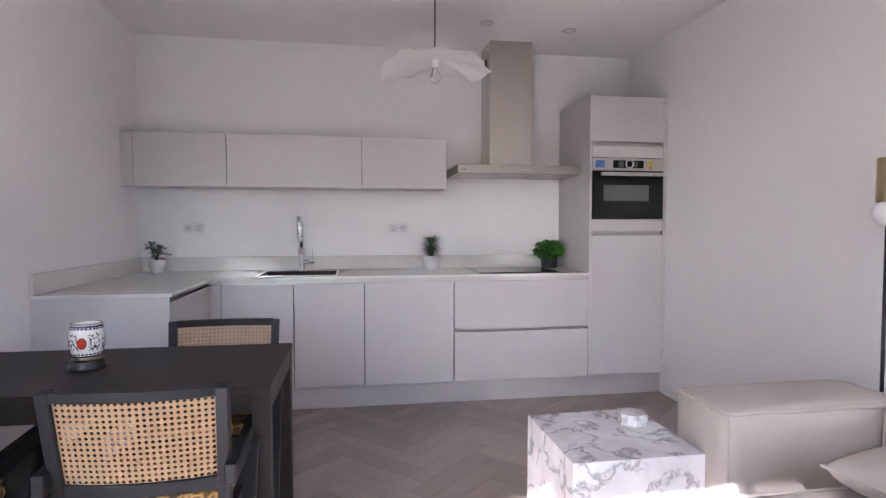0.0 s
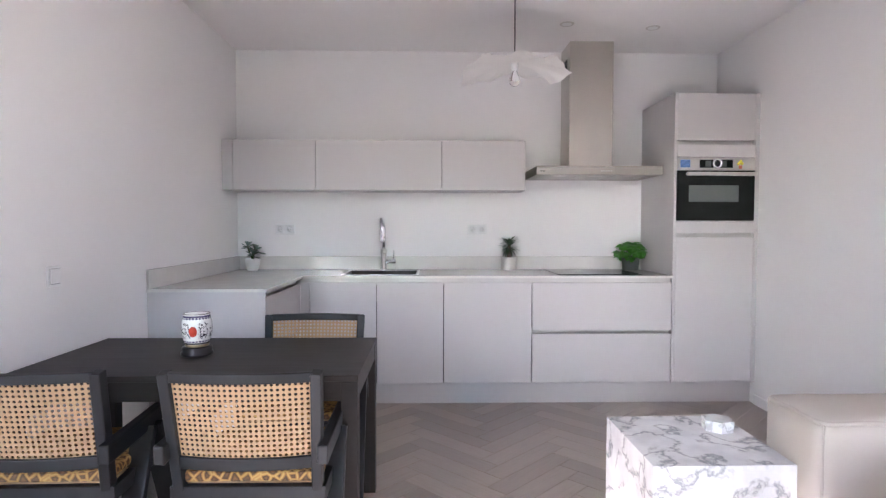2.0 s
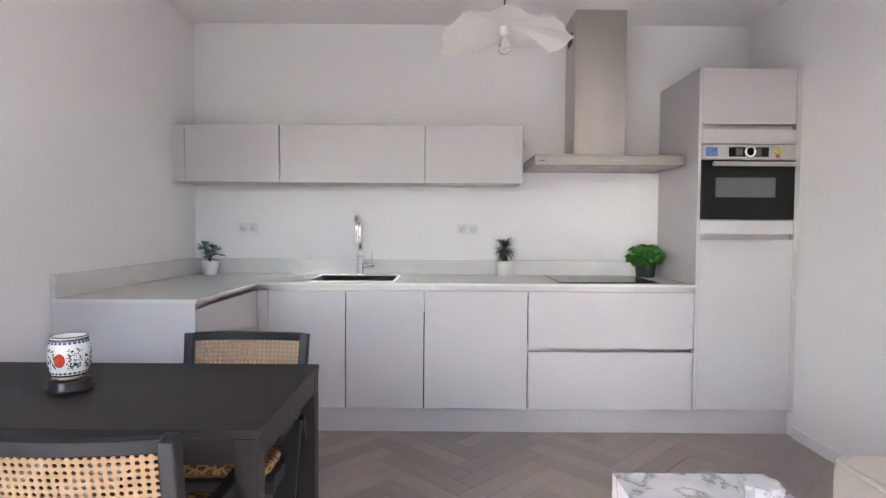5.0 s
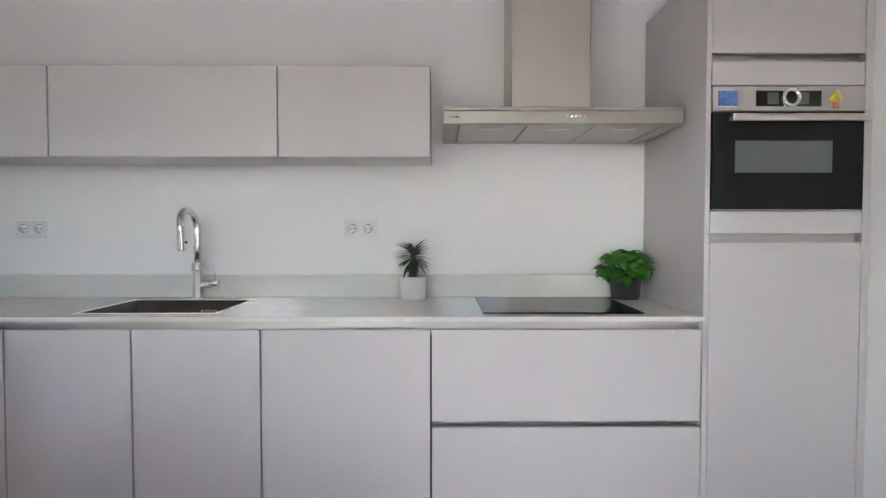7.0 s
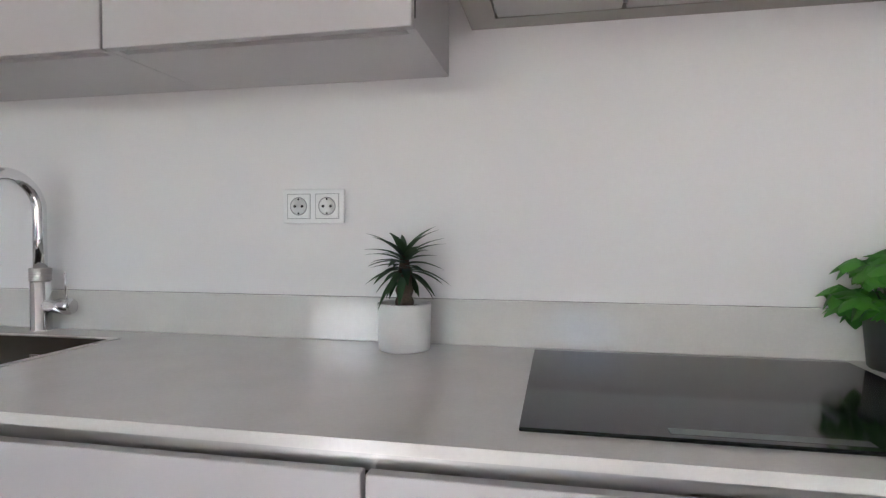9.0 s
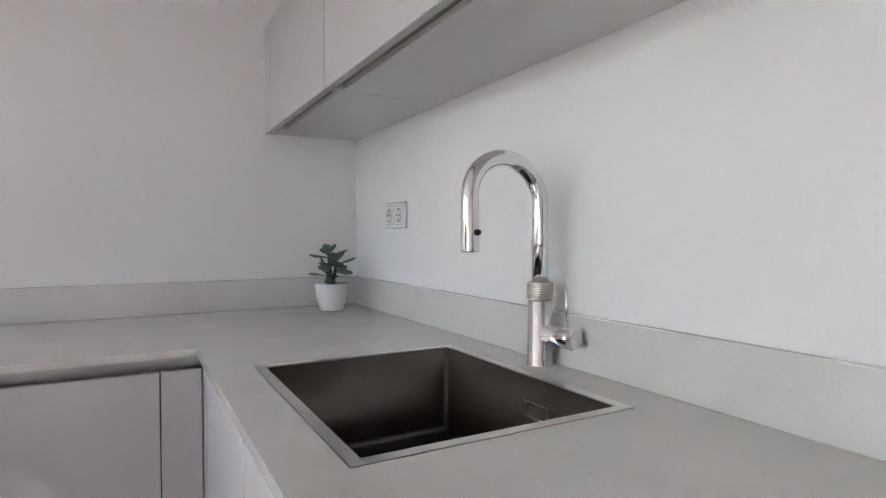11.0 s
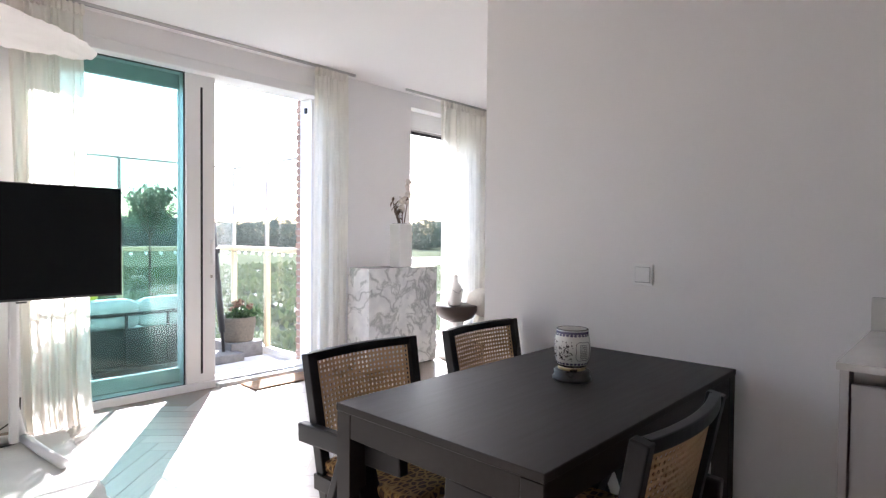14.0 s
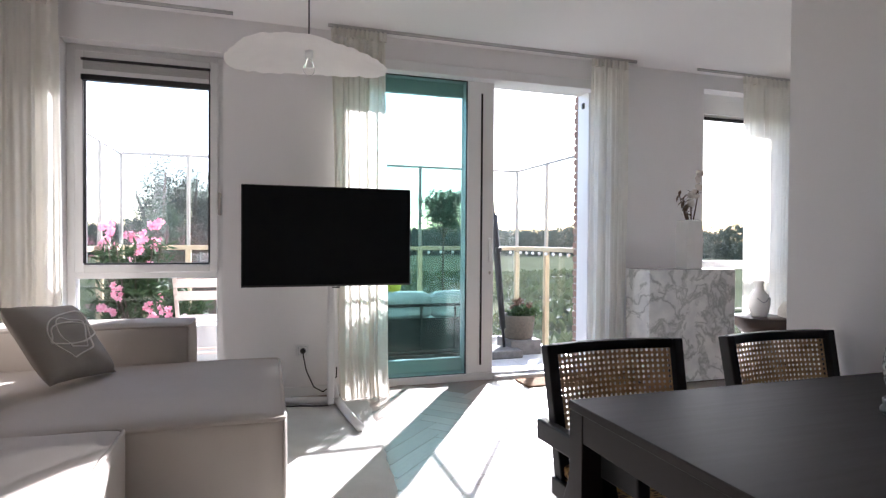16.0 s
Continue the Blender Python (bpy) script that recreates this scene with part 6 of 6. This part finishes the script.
def pot(parent, x, y, z, r0, r1, h, mat):
    part("pot", lathe(bmesh.new(), [(0.0, 0), (r0, 0), (r1, h * 0.93), (r1 + 0.012, h * 0.94), (r1 + 0.012, h), (r1 - 0.01, h), (r1 - 0.015, h * 0.9), (0, h * 0.9)], (x, y, z), 24), mat, parent, "", True)
    part("soil", lathe(bmesh.new(), [(0.0, h * 0.93), (r1 - 0.015, h * 0.905)], (x, y, z), 16), SOIL, parent)


ole = thing("oleander", (3.2, -6.30, BZ), "flowering pink oleander in a pot on the balcony", "shrub")
pot(ole, 3.13, -6.30, BZ, 0.15, 0.19, 0.34, DARKPOT)
bm = bmesh.new()
rng = random.Random(3)
for k in range(14):
    a = k * 2.4
    tube(bm, [(3.13, -6.30, 0.25), (3.13 + 0.15 * math.cos(a), -6.30 + 0.15 * math.sin(a), 0.7), (3.13 + 0.24 * math.cos(a), -6.30 + 0.30 * math.sin(a), 1.05 + 0.15 * rng.random())], 0.009, 6, 0.004)
part("stems", bm, BARK, ole, "", True)
leafy("leaves", ole, (3.13, -6.30, 0.72), (0.25, 0.27, 0.40), 1500, 0.11, 0.02, LEAF, 5)
vs, fs = [], []
for k in range(44):
    a, h = rng.uniform(0, 6.28), rng.choice((rng.uniform(0.9, 1.26), rng.uniform(0.35, 0.8)))
    c = Vector((3.13 + 0.27 * math.cos(a) * rng.random() ** 0.4, -6.30 + 0.30 * math.sin(a), h))
    for f in range(5):
        o = c + rand_dir(rng) * 0.03
        for p in range(5):
            b = p * 1.2566 + f
            leaf_quad(vs, fs, o, Vector((math.cos(b), 0.35 + 0.3 * math.sin(f), math.sin(b))), Vector((0, 1, 0)), 0.026, 0.02, 0.2, 2)
from_lists("flowers", vs, fs, PETAL, ole, True, "clusters of pink five-petalled flowers")

fch = thing("folding_chair", (2.62, -6.5, BZ), "pale pink slatted folding bistro chair on the balcony", "chair")
FX, FY2 = 2.64, -6.50
for s in (-1, 1):
    bm = bmesh.new()
    beam(bm, (FX + s * 0.19, FY2 - 0.22, BZ), (FX + s * 0.19, FY2 + 0.24, 0.82), 0.022, 0.03, 0.003, (1, 0, 0))
    part("leg", bm, CHAIRPINK, fch)
    bm = bmesh.new()
    beam(bm, (FX + s * 0.165, FY2 + 0.24, BZ), (FX + s * 0.165, FY2 - 0.20, 0.46), 0.022, 0.03, 0.003, (1, 0, 0))
    part("leg", bm, CHAIRPINK, fch)
for k in range(6):
    y = FY2 - 0.20 + k * 0.068
    part("seat_slat", B((FX - 0.20, y, 0.435), (FX + 0.20, y + 0.05, 0.452), 0.003, 1), CHAIRPINK, fch)
for z in (0.62, 0.73):
    y = FY2 - 0.22 + 0.46 * (z - BZ) / 0.85
    part("back_slat", B((FX - 0.20, y + 0.02, z), (FX + 0.20, y + 0.035, z + 0.075), 0.003, 1), CHAIRPINK, fch)
for z, y in ((0.16, -0.115), (0.16, 0.10)):
    part("crossbar", B((FX - 0.19, FY2 + y - 0.01, z - 0.01), (FX + 0.19, FY2 + y + 0.01, z + 0.01), 0.003, 1), CHAIRPINK, fch)
pl = thing("planter_box", (3.0, -7.0, BZ), "low white planter box with green plants along the railing", "planter")
part("box", B((2.55, -7.14, BZ), (3.36, -6.92, 0.32), 0.01), BALWHITE, pl)
leafy("leaves", pl, (2.96, -7.03, 0.45), (0.33, 0.09, 0.2), 700, 0.10, 0.02, LEAF, 17)

tree = thing("potted_willow", (0.35, -6.95, BZ), "small feathery tree in a tub on the balcony", "tree")
pot(tree, 0.29, -6.98, BZ, 0.13, 0.16, 0.3, DARKPOT)
bm = bmesh.new()
tube(bm, [(0.29, -6.98, 0.22), (0.30, -6.98, 0.8), (0.29, -6.98, 1.4)], 0.016, 8, 0.009)
rng = random.Random(8)
for k in range(12):
    a = k * 2.4
    tube(bm, [(0.29, -6.98, 1.15 + 0.02 * k), (0.29 + 0.12 * math.cos(a), -6.98 + 0.12 * math.sin(a), 1.42), (0.29 + 0.2 * math.cos(a), -6.98 + 0.14 * math.sin(a), 1.5 + 0.16 * rng.random())], 0.006, 5, 0.002)
part("trunk", bm, BARK, tree, "", True)
leafy("crown", tree, (0.29, -6.98, 1.47), (0.25, 0.19, 0.24), 2300, 0.07, 0.011, OLIVE, 12, droop=0.25)

par = thing("folded_parasol", (-0.15, -6.55, BZ), "folded dark grey parasol leaning at the balcony corner", "parasol")
part("pole", tube(bmesh.new(), [(-0.19, -6.45, 0.06), (-0.12, -6.47, 0.90), (-0.055, -6.5, 1.72)], 0.015, 10), BLACK, par, "", True)
part("folded_cloth", tube(bmesh.new(), [(-0.175, -6.45, 0.25), (-0.14, -6.46, 0.65), (-0.105, -6.48, 1.10), (-0.08, -6.49, 1.40)], 0.030, 10, 0.040), BLACK, par, "", True)
part("crank", B((-0.135, -6.44, 1.02), (-0.075, -6.40, 1.07), 0.01), BLACK, par)
part("foot", B((-0.33, -6.62, BZ), (0.02, -6.30, 0.05), 0.01), SLAB, par, "grey stone foot slab")
bas = thing("wicker_planter", (-0.40, -6.62, BZ), "pale wicker basket planter with a trailing plant", "planter")
prof = []
for k in range(15):
    prof += [(0.145 + 0.035 * k / 15 + (0.008 if k % 2 else 0), 0.24 * k / 15)]
part("basket", lathe(bmesh.new(), [(0.0, 0)] + prof + [(0.184, 0.245), (0.166, 0.245), (0.16, 0.21), (0, 0.21)], (-0.42, -6.62, 0.12), 28), WICKER, bas, "", True)
part("stand", B((-0.60, -6.80, BZ), (-0.26, -6.44, 0.12), 0.006), SLAB, bas)
leafy("leaves", bas, (-0.44, -6.60, 0.42), (0.22, 0.18, 0.13), 700, 0.05, 0.022, LEAF, 19, droop=0.3)
leafy("flowers", bas, (-0.40, -6.58, 0.47), (0.13, 0.11, 0.07), 160, 0.03, 0.02, REDLEAF, 23)

# ---- distance ----
GZ = -6.5
g = bmesh.new()
bmesh.ops.create_grid(g, x_segments=60, y_segments=60, size=1)
for v in g.verts:
    v.co = Vector((v.co.x * 1500, v.co.y * 1500 - 400, GZ + 0.25 * noise.noise(Vector((v.co.x * 60, v.co.y * 60, 0)))))
setting("ground", g, GRASS, "green meadow reaching to the horizon")
PATHM = plain("pale_gravel", (0.10, 0.098, 0.07), 0.95, vary=0.15, big=2, fine=20, bump=0.3)
p = bmesh.new()
for (xa, ya), (xb, yb), w in (((-60, -52), (30, -46), 0.9), ((-34, -70), (-16, -14), 0.8), ((-90, -110), (60, -96), 2.0)):
    beam(p, (xa, ya, GZ + 0.30), (xb, yb, GZ + 0.30), w, 0.05)
setting("path", p, PATHM, "pale gravel paths across the meadow")


def far_tree(x, y, h, w, seed, mat, n=30000, ln=0.13):
    t = thing("tree", (x, y, GZ), "leafy green tree beyond the balcony", "tree", "trees beyond the balcony")
    rng = random.Random(seed)
    bm = bmesh.new()
    tube(bm, [(x, y, GZ - 0.3), (x + 0.1, y, GZ + h * 0.35), (x - 0.1, y + 0.1, GZ + h * 0.75)], 0.26, 8, 0.08)
    for k in range(7):
        a = k * 2.4
        z = GZ + h * (0.28 + 0.06 * k)
        tube(bm, [(x, y, z), (x + w * 0.25 * math.cos(a), y + w * 0.25 * math.sin(a), z + h * 0.10), (x + w * 0.42 * math.cos(a), y + w * 0.42 * math.sin(a), z + h * 0.2)], 0.10, 6, 0.03)
    part("trunk", bm, BARK, t, "", True)
    leafy("crown", t, (x, y, GZ + h * 0.64), (w * 0.38, w * 0.38, h * 0.26), n, ln, ln * 0.55, mat, seed + 1, hollow=0.15, nseg=1)
    return t


for x, y, h, w, s, mt in ((5.9, -25.0, 12.0, 2.8, 1, WOODS), (4.9, -25.6, 11.8, 2.8, 2, WOODS), (4.1, -25.0, 10.9, 2.8, 3, WOODS), (5.35, -22.0, 9.6, 2.2, 5, OLIVE), (4.3, -21.0, 8.6, 2.4, 6, REDLEAF), (8.6, -30.0, 6.0, 3.4, 9, LEAF), (3.2, -24.0, 8.8, 2.8, 10, WOODS)):
    far_tree(x, y, h, w, s, mt)
rng = random.Random(77)
vs, fs = [], []
for k in range(420):
    ang = radians(-150 + 120 * k / 420)
    dist = rng.uniform(300, 400)
    cx, cy = dist * math.cos(ang), dist * math.sin(ang)
    hh = 15 + 5 * noise.noise(Vector((k * 0.09, 3, 0))) + 3.5 * noise.noise(Vector((k * 0.4, 7, 0))) + rng.uniform(-1, 1)
    for q in range(480):
        d = rand_dir(rng)
        c = Vector((cx + d.x * 7, cy + d.y * 7, GZ + hh * 0.5 + d.z * hh * 0.5))
        leaf_quad(vs, fs, c, rand_dir(rng), rand_dir(rng), rng.uniform(1.2, 2.4), rng.uniform(1.1, 2.0), 0.3, 1)
woods = from_lists("far_woods", vs, fs, WOODS)
tagged(woods, "far line of dark green woods on the horizon", "woods", "", "stuff")
vs, fs = [], []
for k in range(16000):
    y = -9 - 110 * rng.random() ** 1.5
    x = rng.uniform(-8 + 0.62 * y, 6 - 0.02 * y)
    if noise.noise(Vector((x * 0.12, y * 0.12, 2.0))) < -0.12:
        continue
    leaf_quad(vs, fs, Vector((x, y, GZ + 0.1)), rand_dir(rng, 1.2), rand_dir(rng), rng.uniform(0.5, 1.1) * (1 - 0.006 * y), rng.uniform(0.15, 0.4) * (1 - 0.02 * y), 0.4, 2)
tagged(from_lists("tall_grass", vs, fs, by_random("tall_grass_blade", [(0.085, 0.11, 0.04), (0.12, 0.13, 0.062), (0.095, 0.12, 0.045)], 0.9, 0.1, 0.15)), "tall green grass tufts in the meadow", "grass", "", "stuff")
apt = thing("apartment_building", (5, -175, GZ), "far grey apartment block with rows of windows", "building")
part("wall", B((-6, -182, GZ), (10, -170, 16), 0.1, 1), FACADE, apt)
part("roof", B((-6.3, -182.3, 16), (10.3, -169.7, 16.6), 0.1, 1), FACADE, apt)
for r in range(6):
    for c in range(6):
        part("window", B((-5 + c * 2.5, -169.99, -2 + r * 3), (-3.4 + c * 2.5, -169.9, -0.4 + r * 3)), FARGLASS, apt)

# ---- brick pier outside the door ----
pier = setting("brick_pier", B((DOOR[0] - 0.55, OUT - 0.104, -0.12), (DOOR[0] - 0.006, OUT - 0.001, 3.0)), MORTAR, "red-brown brick facade beside the balcony door")
bl, bh = 0.21, 0.062
bme = bpy.data.meshes.new("brick")
bt = B((0, 0, 0), (bl - 0.01, 0.1, bh - 0.01), 0.003, 1)
bt.to_mesh(bme)
bt.free()
bme.materials.append(BRICK)
for r in range(44):
    for c in range(2):
        ob = new("brick", bme)
        ob.location = (DOOR[0] + 0.012 - bl * (c + 1) + (0.0 if r % 2 else 0.008), OUT - 0.112, -0.08 + r * (bh + 0.002))
        ob.parent = pier


# ---- floor boards ----
SIDE[0] = KITCHEN
def herringbone():
    W, N = 0.115, 5
    L = W * N
    ca = math.cos(radians(45))
    spots = []
    span = 60
    for a in range(-span, span):
        for m in range(-8, 9):
            spots.append((a + 2 * N * m + N / 2, a + 0.5, 0))
            spots.append((a + 0.5, a - 2 * N + 1 + N / 2 + 2 * N * m, 1))
    out = []
    for u, v, k in spots:
        x, y = (u - v) * W * ca + 1.9, (u + v) * W * ca - 2.6
        ang = 45 + 90 * k
        hx, hy = abs(math.cos(radians(ang))) * L / 2 + W * 0.35, abs(math.sin(radians(ang))) * L / 2 + W * 0.35
        if x - hx < WEST - 0.15 or x + hx > EAST + 0.15 or y - hy < SOUTH - 0.22 or y + hy > 0.15:
            continue
        if x + hx < -0.15 and y + hy > JUT + 0.15:
            continue
        out.append((x, y, ang))
    return sorted(set(out)), L, W


def plank_mesh(L, W):
    g = 0.0006
    me = bpy.data.meshes.new("plank")
    a, b, c = L / 2 - g, W / 2 - g, 0.0009
    vs = [(-a, -b, -0.008), (a, -b, -0.008), (a, b, -0.008), (-a, b, -0.008), (-a, -b, -c), (a, -b, -c), (a, b, -c), (-a, b, -c), (-a + c, -b + c, 0), (a - c, -b + c, 0), (a - c, b - c, 0), (-a + c, b - c, 0)]
    fs = [(8, 9, 10, 11), (0, 1, 5, 4), (1, 2, 6, 5), (2, 3, 7, 6), (3, 0, 4, 7), (4, 5, 9, 8), (5, 6, 10, 9), (6, 7, 11, 10), (7, 4, 8, 11)]
    return vs, fs


places, PL, PW = herringbone()
vs, fs = plank_mesh(PL, PW)
pm = bpy.data.meshes.new("plank")
pm.from_pydata(vs, [], fs)
uvl = pm.uv_layers.new(name="UVMap")
for lp in pm.loops:
    co = pm.vertices[lp.vertex_index].co
    uvl.data[lp.index].uv = (co.x, co.y)
pm.materials.append(OAK)
near = [p for p in places if p[0] > 0.0]
near.sort(key=lambda p: abs(p[0] - 1.9) + abs(p[1] + 3.2) * 0.8)
chosen = set(near[:300])
for x, y, ang in places:
    if (x, y, ang) in chosen:
        ob = new("plank", pm)
        ob.matrix_basis = pose(x, y, 0, 0, 0, ang)
        ob.parent = floor
rest = [p for p in places if p not in chosen]
if rest:
    av, af, uv = [], [], []
    for x, y, ang in rest:
        m, k = pose(x, y, 0, 0, 0, ang), len(av)
        av += [tuple(m @ Vector(v)) for v in vs]
        uv += [(v[0], v[1]) for v in vs]
        af += [tuple(i + k for i in f) for f in fs]
    rm = bpy.data.meshes.new("planks_rest")
    rm.from_pydata(av, [], af)
    ul = rm.uv_layers.new(name="UVMap")
    for lp in rm.loops:
        ul.data[lp.index].uv = uv[lp.vertex_index]
    rm.materials.append(OAK)
    ro = new("planks_rest", rm)
    ro.parent = floor
    tagged(ro, "grey-brown oak boards along the edges", "", "", "stuff")
